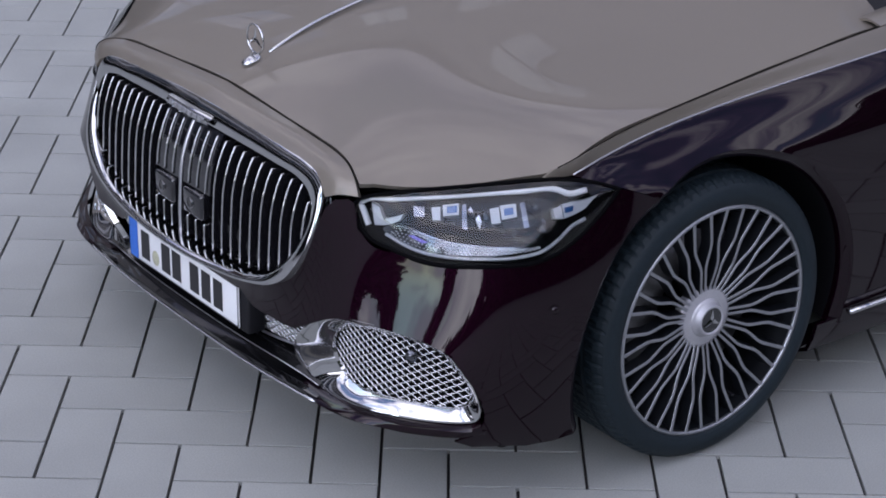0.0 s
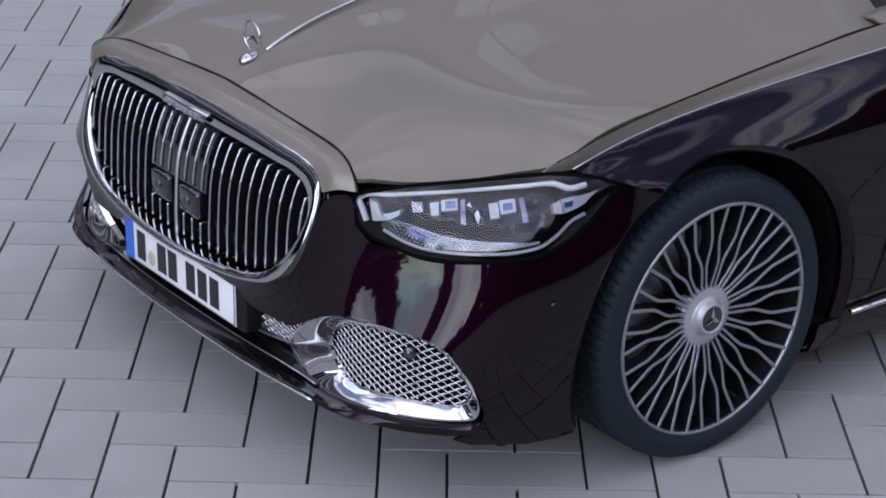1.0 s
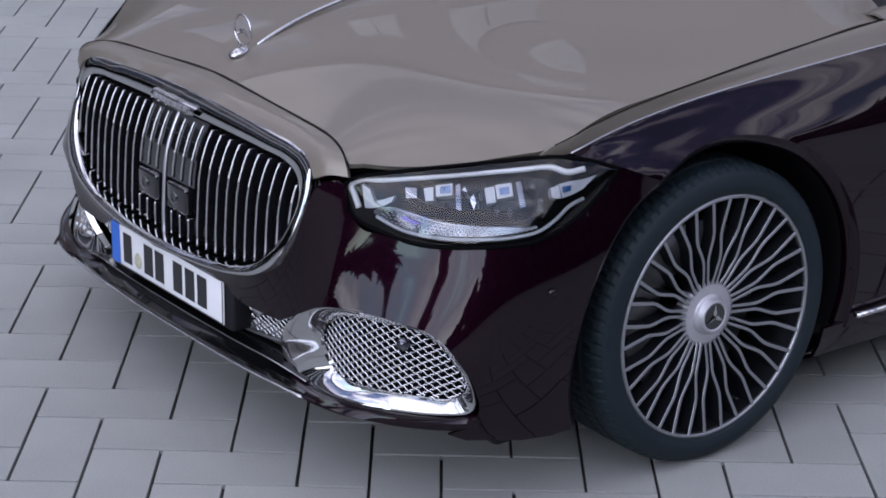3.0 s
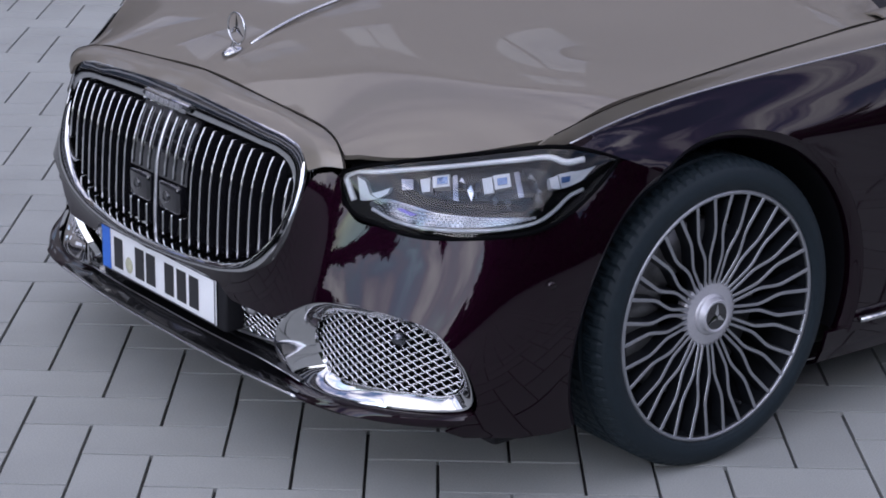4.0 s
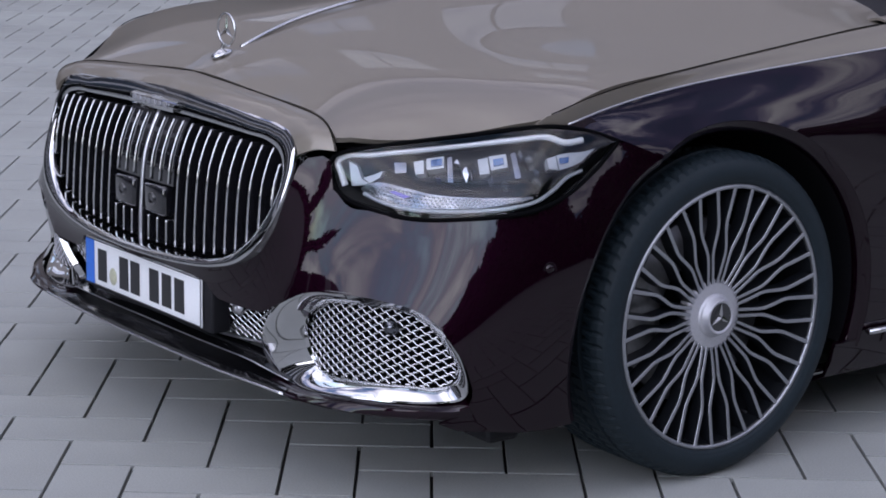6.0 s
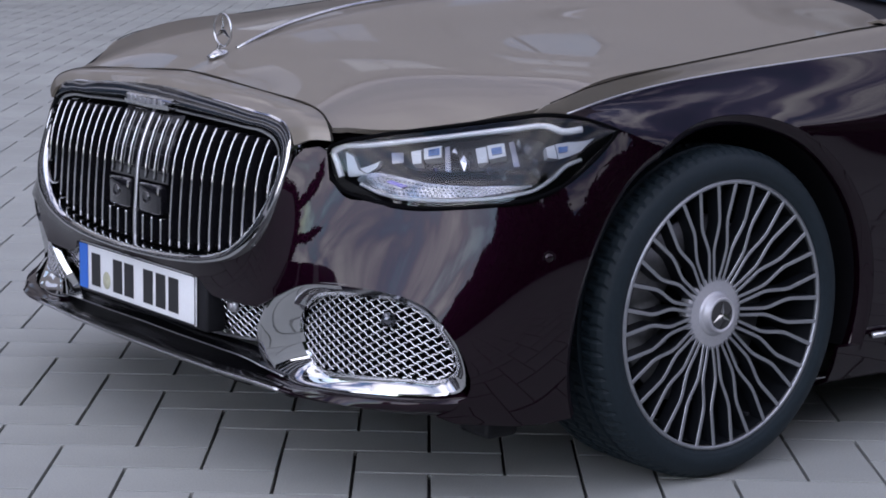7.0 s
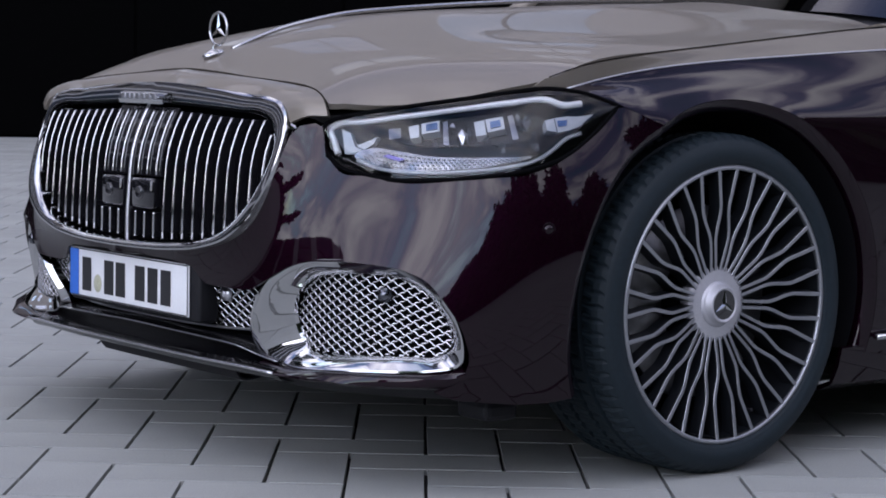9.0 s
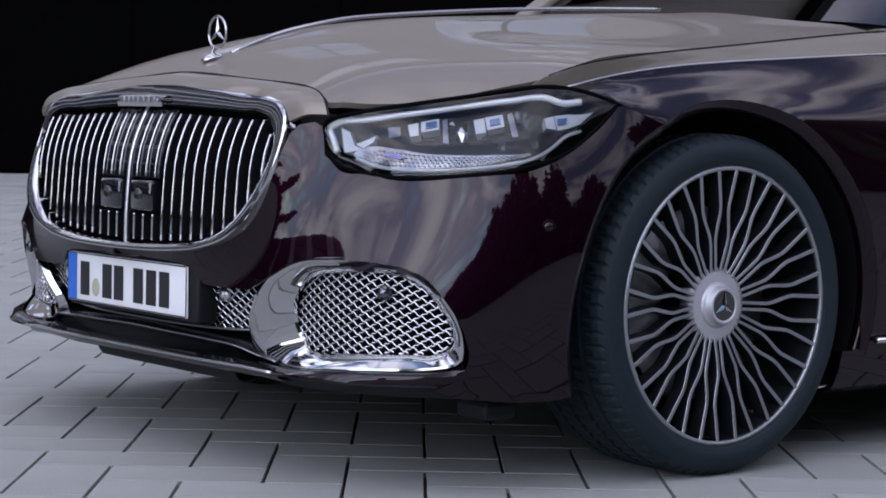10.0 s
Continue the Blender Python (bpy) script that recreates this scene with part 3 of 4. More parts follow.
LIP = across([(0.870, 0.0, 0.228), (0.868, 0.17, 0.2275), (0.861, 0.35, 0.227), (0.850, 0.46, 0.226), (0.838, 0.535, 0.222)])
UPLINE = across([(0.857, 0.0, 0.271), (0.852, 0.16, 0.268), (0.842, 0.30, 0.264), (0.828, 0.395, 0.257), (0.812, 0.44, 0.244), (0.805, 0.50, 0.236)])
v, f = loft([UPLINE - (0.05, 0, -0.012), UPLINE - (0.012, 0, -0.004), UPLINE, UPLINE - (0.02, 0, 0.012)], 70, 10)
thick(weld("splitter_shelf", v, f, SPLIT, car, "gloss black splitter shelf", outward=(0, 0, 0.2)), 0.003)
v, f = loft([UPLINE - (0.02, 0, 0.010), (UPLINE + LIP) / 2 - (0.016, 0, 0.004), LIP + (-0.004, 0, 0.004), LIP - (0.01, 0, 0.008), LIP - (0.12, 0, 0.02)], 70, 14)
thick(weld("splitter", v, f, SPLIT, car, "gloss black front splitter", outward=(0, 0, 0.2)), 0.003)
tube("splitter_edge", LIP + (0.001, 0, -0.002), 0.0046, WIRE, car, "thin bright splitter edge", n=70, flat=0.7)
tube("splitter_trim", UPLINE + (0.001, 0, 0.001), 0.0014, SATIN, car, "fine satin line on the splitter shelf", n=70, flat=0.7)

guide_top = LIP[9:-9] - (0.085, 0, 0.008)
v, f = loft([guide_top, guide_top - (0.004, 0, 0.022), guide_top - (0.012, 0, 0.042), guide_top - (0.10, 0, 0.042)], 40, 8)
thick(weld("air_guide", v, f, BLACK, car, "dark plastic air guide under the splitter", outward=(0, 0, 0.2)), 0.004)

# wire screens of diamonds
def screen(name, surface, poly, du, dv, radius, mat, parent, label=""):
    """Crossed wires on surface(u, v), kept inside the outline poly; u and v in metres."""
    poly = np.array(poly, float)
    lo, hi = poly.min(0), poly.max(0)
    verts, faces = [], []
    for sgn in (1, -1):
        slope = sgn * dv / du
        cs = poly[:, 1] - slope * poly[:, 0]
        c0 = math.floor(cs.min() / dv) * dv
        for k in range(int((cs.max() - c0) / dv) + 2):
            us = np.arange(lo[0], hi[0], du / 8)
            vs = slope * us + c0 + k * dv
            wave = 0.10 * dv * np.sin(2 * np.pi * us / du * 2)
            pts = np.stack([us, vs + wave], 1)
            ok = inside(pts, poly)
            run = []
            for i in range(len(us) + 1):
                if i < len(us) and ok[i]:
                    run.append(i)
                    continue
                if len(run) > 1:
                    p = surface(pts[run])
                    n0 = len(verts)
                    for q, qq in zip(p, np.gradient(p, axis=0)):
                        d = Vector(qq).normalized()
                        o = Vector((0.75, 0.65, 0.1)).normalized()
                        s = d.cross(o).normalized()
                        verts += [Vector(q) + radius * s, Vector(q) + radius * o, Vector(q) - radius * s, Vector(q) - radius * 1.5 * o]
                    for i2 in range(len(run) - 1):
                        a = n0 + 4 * i2
                        faces += [(a + c, a + (c + 1) % 4, a + 4 + (c + 1) % 4, a + 4 + c) for c in range(4)]
                run = []
    return tagged(put(name, mesh_of(name, verts, faces, mat), parent, label), kind="stuff")


# chrome air intake trims with their screens
MESH_RING = [(0.772, 0.526, 0.335), (0.781, 0.540, 0.375), (0.781, 0.585, 0.410), (0.761, 0.651, 0.423), (0.745, 0.697, 0.427), (0.726, 0.738, 0.427), (0.705, 0.778, 0.421), (0.689, 0.812, 0.404), (0.664, 0.842, 0.366), (0.645, 0.858, 0.318), (0.644, 0.851, 0.290), (0.665, 0.817, 0.275), (0.689, 0.791, 0.274), (0.726, 0.727, 0.270), (0.741, 0.690, 0.268), (0.752, 0.649, 0.266), (0.757, 0.600, 0.264), (0.763, 0.552, 0.274), (0.769, 0.532, 0.300)]
OUT_RING = INS_TOP + INS_BOT[::-1][1:]
NR = 96


def matched(inner, outer, n):
    """The outer curve sampled at the angle of each inner sample, about the middle."""
    a, b = spline(inner, n, True), spline(outer, 600, True)
    c = a.mean(0)
    t = np.array((-0.55, 0.83, 0))
    pa = np.arctan2(a[:, 2] - c[2], (a - c) @ t / 1.5)
    pb = np.arctan2(b[:, 2] - c[2], (b - c) @ t / 1.5)
    o = np.array([b[np.abs(np.angle(np.exp(1j * (pb - x)))).argmin()] for x in pa])
    for _ in range(3):
        o = 0.25 * np.roll(o, 1, 0) + 0.5 * o + 0.25 * np.roll(o, -1, 0)
    return a, o


def even_depth(points):
    """Lays a ring on one even, bowed face."""
    p = np.array(points)
    t = np.stack([np.ones(len(p)), p[:, 1], p[:, 1] ** 2, p[:, 2] - 0.35, (p[:, 2] - 0.35) ** 2, p[:, 1] * (p[:, 2] - 0.35)], 1)
    p[:, 0] = t @ np.linalg.lstsq(t, p[:, 0], rcond=None)[0]
    return p


MESH_RING, OUT_RING = even_depth(MESH_RING), even_depth(OUT_RING)
mi, mo = matched(MESH_RING, OUT_RING, NR)
for side_y in (1, -1):
    S = np.array((1, side_y, 1))
    out = np.array((0.72, 0.69 * side_y, 0.0))
    rings = np.array([mo * S - out * 0.02, mo * S - out * 0.003, mo * S * 0.95 + mi * S * 0.05 + out * 0.002, mo * S * 0.82 + mi * S * 0.18 + out * 0.004, mo * S * 0.45 + mi * S * 0.55, mi * S * 0.93 + mo * S * 0.07 - out * 0.004, mi * S - out * 0.010, mi * S - out * 0.045])
    NK = len(rings)
    v = rings.transpose(1, 0, 2).reshape(-1, 3)
    f = [(i * NK + j, i * NK + j + 1, ((i + 1) % NR) * NK + j + 1, ((i + 1) % NR) * NK + j) for i in range(NR) for j in range(NK - 1)]
    trim = weld("air_intake_trim", v, f, CHROME, car, "broad polished chrome surround of the air intake", dist=1e-5)
    crisp(trim, 32)
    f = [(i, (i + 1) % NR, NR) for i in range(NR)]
    # closing sheet; the intake's inner shade is put into its near-black colour
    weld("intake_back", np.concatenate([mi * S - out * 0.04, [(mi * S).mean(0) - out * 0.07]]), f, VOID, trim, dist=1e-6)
    # screen surface: arc length along the intake and height
    bow = np.polyfit(mi[:, 1], mi[:, 0], 2)

    def intake_surface(q, S=S, out=out):
        y = 0.52 + q[:, 0] * 0.86
        return np.stack([np.polyval(bow, y), y, q[:, 1]], 1) * S - out * 0.014

    poly = np.stack([(mi[:, 1] - 0.52) / 0.86, mi[:, 2]], 1)
    poly = (poly - poly.mean(0)) * 1.02 + poly.mean(0)
    screen("intake_screen", intake_surface, poly, 0.0305, 0.0174, 0.0019, WIRE, trim, "bright diamond wire screen")
    c = np.array((0.728, 0.753, 0.39)) * S
    v, f = revolve([(0.0, 0.0012), (0.007, 0.001), (0.0082, 0.0), (0.0085, -0.004), (0.014, -0.004), (0.015, -0.012)], 20)
    s = put("parking_sensor", mesh_of("parking_sensor", v, f, REFLECTOR), trim, "round silver parking sensor")
    s.matrix_world = Matrix.Translation(c - out * 0.002) @ Vector(out).to_track_quat("Y", "Z").to_matrix().to_4x4()

# central intake with its screen behind the plate
poly = [(-0.47, 0.385), (0.47, 0.385), (0.44, 0.330), (0.40, 0.295), (0.37, 0.285), (-0.37, 0.285), (-0.40, 0.295), (-0.44, 0.330)]
low_surface = lambda q: np.stack([0.845 - 0.17 * q[:, 0] ** 2 - 0.35 * (0.385 - q[:, 1]), q[:, 0], q[:, 1]], 1)
screen("lower_screen", low_surface, poly, 0.030, 0.019, 0.0019, WIRE, car, "bright diamond wire screen beside the plate")
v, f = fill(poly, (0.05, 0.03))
# sheet behind the wires, coloured near-black for the shade in the opening
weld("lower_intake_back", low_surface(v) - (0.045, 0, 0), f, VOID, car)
for sy in (1, -1):
    c = np.array((0.832, 0.335 * sy, 0.359))
    v, f = revolve([(0.0, 0.0012), (0.007, 0.001), (0.0082, 0.0), (0.0085, -0.004), (0.014, -0.004), (0.015, -0.012)], 20)
    s = put("parking_sensor", mesh_of("parking_sensor", v, f, SATIN), car, "round silver parking sensor")
    s.matrix_world = Matrix.Translation(c) @ Vector((1, 0.12 * sy, 0)).to_track_quat("Y", "Z").to_matrix().to_4x4()
tube("lower_screen_rail", across([(0.822, 0, 0.283), (0.815, 0.2, 0.283), (0.800, 0.33, 0.286), (0.786, 0.40, 0.290)]), 0.003, SATIN, car, n=50)

# grille
GO = [(0, 0.790, 0.797), (0.1, 0.788, 0.797), (0.27, 0.779, 0.790), (0.36, 0.771, 0.786), (0.44, 0.765, 0.787), (0.487, 0.753, 0.790), (0.508, 0.735, 0.797), (0.518, 0.70, 0.803), (0.519, 0.66, 0.815), (0.512, 0.61, 0.836), (0.493, 0.555, 0.858), (0.465, 0.513, 0.868), (0.42, 0.482, 0.877), (0.33, 0.455, 0.886), (0.225, 0.443, 0.897), (0.1, 0.439, 0.908), (0, 0.438, 0.911)]
GI = [(0, 0.742, 0.812), (0.1, 0.740, 0.813), (0.25, 0.735, 0.808), (0.34, 0.731, 0.803), (0.42, 0.727, 0.802), (0.46, 0.715, 0.804), (0.482, 0.695, 0.808), (0.490, 0.67, 0.814), (0.491, 0.645, 0.822), (0.480, 0.60, 0.836), (0.460, 0.56, 0.850), (0.43, 0.525, 0.858), (0.39, 0.495, 0.868), (0.31, 0.468, 0.878), (0.21, 0.457, 0.891), (0.1, 0.452, 0.899), (0, 0.451, 0.902)]
go, gi = (np.array([(x, y, z) for y, z, x in g]) for g in (GO, GI))


def face_terms(p, inner):
    y2, z = p[:, 1] ** 2, p[:, 2] - 0.6
    return np.stack([np.ones(len(p)), y2, y2 * y2, z, z * z, z**3, y2 * z, np.full(len(p), inner), inner * z, inner * z * z], 1)


# both edges lie on one even, gently curved face
face = np.linalg.lstsq(np.concatenate([face_terms(go, 0.0), face_terms(gi, 1.0)]), np.r_[go[:, 0], gi[:, 0]], rcond=None)[0]
go[:, 0], gi[:, 0] = face_terms(go, 0.0) @ face, face_terms(gi, 1.0) @ face
v, f = loft([go - (0.035, 0, 0.006), go - (0.004, 0, 0), *(go * (1 - k) + gi * k + (0.018 * k * (1 - k), 0, 0) for k in (0.03, 0.12, 0.25, 0.4, 0.55, 0.7, 0.85, 0.96)), gi - (0.004, 0, 0), gi - (0.05, 0, 0)], 120, 7, straight=True)
grille = weld("grille", *mirrored(v, f), CHROME, car, "upright grille with a polished chrome frame and slim vertical slats", dist=3e-4)
crisp(grille, 40)
gi_d = spline(gi, 200)
GTOP = lambda y: np.interp(abs(y), gi_d[:70, 1], gi_d[:70, 2])
low = gi_d[gi_d[:, 2] < 0.655]
GLOW = lambda y: np.interp(abs(y), low[::-1, 1], low[::-1, 2])
SLAT = np.array(((0.44, 0.866), (0.507, 0.865), (0.568, 0.861), (0.617, 0.857), (0.654, 0.850), (0.696, 0.835), (0.73, 0.818), (0.75, 0.806)))


def slat_x(y, z):
    return np.interp(z, SLAT[:, 0], SLAT[:, 1]) - 0.10 * y * y


def slat(y, width, z0, z1, name="slat", mat=CHROME):
    n, vs, fs = 16, [], []
    zz = np.linspace(z0, z1, n)
    for z in zz:
        x = float(slat_x(y, z))
        vs += [(x - 0.03, y - width / 2, z), (x - 0.003, y - width / 2, z), (x, y - width * 0.25, z), (x, y + width * 0.25, z), (x - 0.003, y + width / 2, z), (x - 0.03, y + width / 2, z)]
    for i in range(n - 1):
        a = 6 * i
        fs += [(a + k, a + k + 1, a + 7 + k, a + 6 + k) for k in range(5)]
    fs += [tuple(range(6))[::-1], tuple(6 * (n - 1) + k for k in range(6))]
    me = mesh_of(name, vs, fs, mat)
    me.materials.append(GLOSS)
    for p in me.polygons:
        if len(p.vertices) == 4 and p.index % 5 in (0, 4):
            p.material_index = 1
    return put(name, me, grille)


PITCH, Y0 = 0.0378, -0.012
for k in range(-13, 14):
    y = Y0 + k * PITCH
    if k == 0:
        slat(y, 0.011, GLOW(y) - 0.004, 0.745, "centre_bar", SATIN)
        continue
    top = GTOP(y) if abs(y) < 0.47 else 0.69
    top = top - 0.012 if abs(y) < 0.47 else top
    bottom = GLOW(y) + 0.006 if abs(y) < 0.488 else 0.62
    if abs(k) <= 3:
        slat(y, 0.0037, bottom, 0.512)
        slat(y, 0.0037, 0.592, top)
    else:
        slat(y, 0.0037, bottom, top)
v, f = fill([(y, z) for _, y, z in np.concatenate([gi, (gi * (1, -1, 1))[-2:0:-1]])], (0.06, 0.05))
# sheet behind the slats, its near-black colour standing in for deep shade
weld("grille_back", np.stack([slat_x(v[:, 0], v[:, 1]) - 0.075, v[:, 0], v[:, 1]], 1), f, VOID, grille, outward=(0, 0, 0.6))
pn = np.array([(y, z) for z in np.linspace(0.588, 0.735, 10) for y in np.linspace(-0.135, 0.118, 12)])
pv = np.stack([slat_x(pn[:, 0], pn[:, 1]) - 0.005, pn[:, 0], pn[:, 1]], 1)
pf = [(i * 12 + j, i * 12 + j + 1, (i + 1) * 12 + j + 1, (i + 1) * 12 + j) for i in range(9) for j in range(11)]
thick(weld("radar_panel", pv, pf, GLOSS, grille, "gloss black sensor panel behind the slats", outward=(0, 0, 0.6)), 0.01)
for y in (-0.078, 0.055):
    cb = part("camera_box", box_bm(0.05, 0.088, 0.066, 0.008, (0.842, y, 0.551)), GLOSS, grille, "dark camera housing in the grille")
    v, f = revolve([(0.0, 0.003), (0.008, 0.002), (0.010, 0.004), (0.013, 0.003), (0.014, -0.004)], 20)
    ln = put("camera_lens", mesh_of("camera_lens", v, f, GLOSS), cb)
    ln.matrix_world = Matrix.Translation((0.868, y - 0.005, 0.553)) @ Vector((1, 0, 0)).to_track_quat("Y", "Z").to_matrix().to_4x4()
# maker's badge on the upper frame, as a plain plaque with small bars
bv, bf = loft([[(0.812, -0.125, 0.7405), (0.817, 0.0, 0.7405), (0.8135, 0.068, 0.7405)], [(0.817, -0.122, 0.750), (0.822, 0.0, 0.7505), (0.818, 0.072, 0.7505)], [(0.809, -0.122, 0.764), (0.814, 0.0, 0.765), (0.810, 0.080, 0.763)], [(0.800, -0.118, 0.766), (0.803, 0.0, 0.767), (0.800, 0.074, 0.765)]], 24, 9)
badge = weld("badge", bv + (0.008, 0, 0.001), bf, CHROME, grille, "small chrome plaque on the grille frame", outward=(0, 0, 0.6))
for k in range(7):
    y = -0.095 + k * 0.023
    part("badge_bar", box_bm(0.004, 0.013, 0.012, 0.001, (0.8315 - 0.10 * abs(y) ** 1.3, y, 0.757)), SATIN, badge, smooth=False)

# number plate, its holder and plain bars for its characters
holder = part("plate_holder", box_bm(0.05, 0.56, 0.125, 0.008, (0.838, 0.012, 0.357)), BLACK, car, "black plate holder")
plate = part("number_plate", box_bm(0.004, 0.52, 0.110, 0.0018, (0.867, 0, 0.359)), PLATE, car, "white number plate with a blue band and dark bars")
X = 0.8702
for name, mat, y, z, w, h in [("plate_band", BLUE, -0.238, 0.359, 0.040, 0.103)] + [("plate_bar", INK, y, 0.357, w, 0.075) for y, w in ((-0.180, 0.040), (-0.079, 0.041), (-0.027, 0.041), (0.058, 0.041), (0.113, 0.041), (0.168, 0.041))]:
    part(name, box_bm(0.0012, w, h, 0.0004, (X, y, z)), mat, plate, smooth=False)
v, f = revolve([(0.0, 0.001), (0.019, 0.001), (0.020, 0.0)], 24)
part_seal = put("plate_seal", mesh_of("plate_seal", v, f, SEAL), plate, "round pale sticker")
part_seal.matrix_world = Matrix.Translation((X - 0.0005, -0.130, 0.340)) @ Vector((1, 0, 0)).to_track_quat("Y", "Z").to_matrix().to_4x4() @ Matrix.Diagonal((0.85, 1, 1, 1))
for y, z, w, h in ((0, 0.4115, 0.512, 0.0025), (0, 0.3065, 0.512, 0.0025), (-0.2575, 0.359, 0.0025, 0.104), (0.2575, 0.359, 0.0025, 0.104)):
    part("plate_border", box_bm(0.0012, w, h, 0.0003, (X, y, z)), INK, plate, smooth=False)

# headlights
LT = [(0.757, 0.575, 0.712), (0.737, 0.597, 0.725), (0.691, 0.646, 0.740), (0.64, 0.695, 0.752), (0.59, 0.744, 0.763), (0.539, 0.792, 0.774), (0.489, 0.84, 0.785), (0.438, 0.887, 0.793), (0.377, 0.922, 0.785), (0.311, 0.95, 0.762)]
LB = [(0.757, 0.575, 0.712), (0.754, 0.58, 0.675), (0.747, 0.6, 0.643), (0.717, 0.673, 0.618), (0.687, 0.761, 0.612), (0.639, 0.829, 0.616), (0.584, 0.888, 0.625), (0.523, 0.936, 0.638), (0.44, 0.948, 0.665), (0.371, 0.95, 0.71), (0.311, 0.95, 0.762)]
NU = 120
lamp_t, lamp_b = spline(LT, NU), spline(LB, NU)


def lamp(q, depth, S):
    """A place in the headlight: along (0 to 1), down (0 to 1), and how deep behind the cover."""
    q = np.atleast_2d(np.array(q, float))
    u = np.linspace(0, 1, NU)
    a = np.stack([np.interp(q[:, 0], u, lamp_t[:, k]) for k in range(3)], 1)
    b = np.stack([np.interp(q[:, 0], u, lamp_b[:, k]) for k in range(3)], 1)
    v = q[:, 1:2]
    o = a - (0.2, 0.25, 0)
    o[:, 2] = 0
    o /= np.linalg.norm(o, axis=1)[:, None]
    bulge = 0.02 * 4 * v * (1 - v) * np.sin(np.pi * q[:, 0:1])
    return ((a * (1 - v) + b * v) + o * (bulge - depth)) * S


def lamp_grid(S, depth, nu=60, nv=16, u0=0.0, u1=1.0, v0=0.0, v1=1.0):
    q = [(u, w) for u in np.linspace(u0, u1, nu) for w in np.linspace(v0, v1, nv)]
    f = [(i * nv + j, i * nv + j + 1, (i + 1) * nv + j + 1, (i + 1) * nv + j) for i in range(nu - 1) for j in range(nv - 1)]
    return np.array(q), f


for sy in (1, -1):
    S = np.array((1, sy, 1))
    q, f = lamp_grid(S, 0)
    deep = 0.055 * (np.sin(np.pi * q[:, 0]) * np.sin(np.pi * q[:, 1]))[:, None] ** 0.6
    lampb = weld("headlight", lamp(q, 0.012 + deep, S), f, VOID, car, "sharp headlight with white light guides under a clear cover", dist=1e-5)
    cover = weld("clear_cover", lamp(q, 0.0, S), f, COVER, lampb, "clear curved lamp cover", outward=(0, 0, 0.6), dist=1e-5)
    cover.visible_shadow = False
    ringp = np.concatenate([lamp([(u, 0.0) for u in np.linspace(0.02, 1, 50)], 0.001, S), lamp([(u, 1.0) for u in np.linspace(1, 0.0, 60)][1:-1], 0.001, S)])
    tube("black_rim", ringp, 0.005, VOID, lampb, "black rubber rim round the headlight", n=0, closed=True, sides=6)
    for nm, u0, u1, v0, v1 in (("upper_border", 0.02, 1.0, 0.0, 0.085), ("lower_border", 0.0, 1.0, 0.945, 1.0), ("end_border", 0.004, 0.034, 0.08, 0.96)):
        q2, f2 = lamp_grid(S, 0, 60, 5, u0, u1, v0, v1)
        weld(nm, lamp(q2, 0.0035, S), f2, VOID, lampb, "black edge of the lamp cover", dist=1e-6)
    guide = lamp([(0.105, 0.835), (0.072, 0.68), (0.038, 0.44), (0.052, 0.235), (0.158, 0.15), (0.32, 0.13), (0.478, 0.125), (0.63, 0.135), (0.753, 0.165), (0.797, 0.25), (0.868, 0.245)], 0.018, S)
    tube("light_guide", guide, 0.0070, LAMPWHITE, lampb, "white running light bar", n=120, sides=8)
    tube("lower_guide", lamp([(0.172, 0.80), (0.233, 0.865), (0.307, 0.89), (0.403, 0.905), (0.508, 0.92), (0.608, 0.925), (0.688, 0.91), (0.738, 0.855), (0.795, 0.765), (0.848, 0.82)], 0.014, S), 0.0040, GUIDE, lampb, "pale lower light guide", n=60, sides=6)

    def plaque(name, corners, depth, mat, label="", raise_by=0.010):
        c = spline(corners, 40, True) if len(corners) > 5 else np.concatenate([np.linspace(corners[i], corners[(i + 1) % len(corners)], 6, endpoint=False) for i in range(len(corners))])
        v, f = fill(c, (0.02, 0.08))
        ob = weld(name, lamp(v, depth, S), f, mat, lampb, label, outward=(0.2, 0.25 * sy, 0.6), dist=1e-6)
        return thick(ob, raise_by)

    plaque("side_bracket", [(0.080, 0.33), (0.118, 0.375), (0.150, 0.60), (0.177, 0.64), (0.124, 0.775)], 0.024, GUIDE, "frosted wedge of the side light", 0.014)
    plaque("bracket_arm", [(0.151, 0.575), (0.212, 0.42), (0.207, 0.52), (0.179, 0.63)], 0.025, GUIDE, "frosted arm of the side light", 0.012)
    plaque("bezel", [(0.22, 0.30), (0.36, 0.22), (0.52, 0.20), (0.70, 0.25), (0.84, 0.34), (0.80, 0.62), (0.66, 0.66), (0.48, 0.60), (0.32, 0.54)], 0.056, DARKALLOY, "dark bezel behind the modules", 0.006)
    for corners in ([(0.24, 0.30), (0.283, 0.30), (0.292, 0.435), (0.253, 0.455)], [(0.42, 0.27), (0.435, 0.26), (0.448, 0.58), (0.430, 0.56)], [(0.623, 0.30), (0.640, 0.29), (0.650, 0.60), (0.632, 0.60)]):
        plaque("clear_block", corners, 0.034, REFLECTOR, "small clear light block", 0.012)
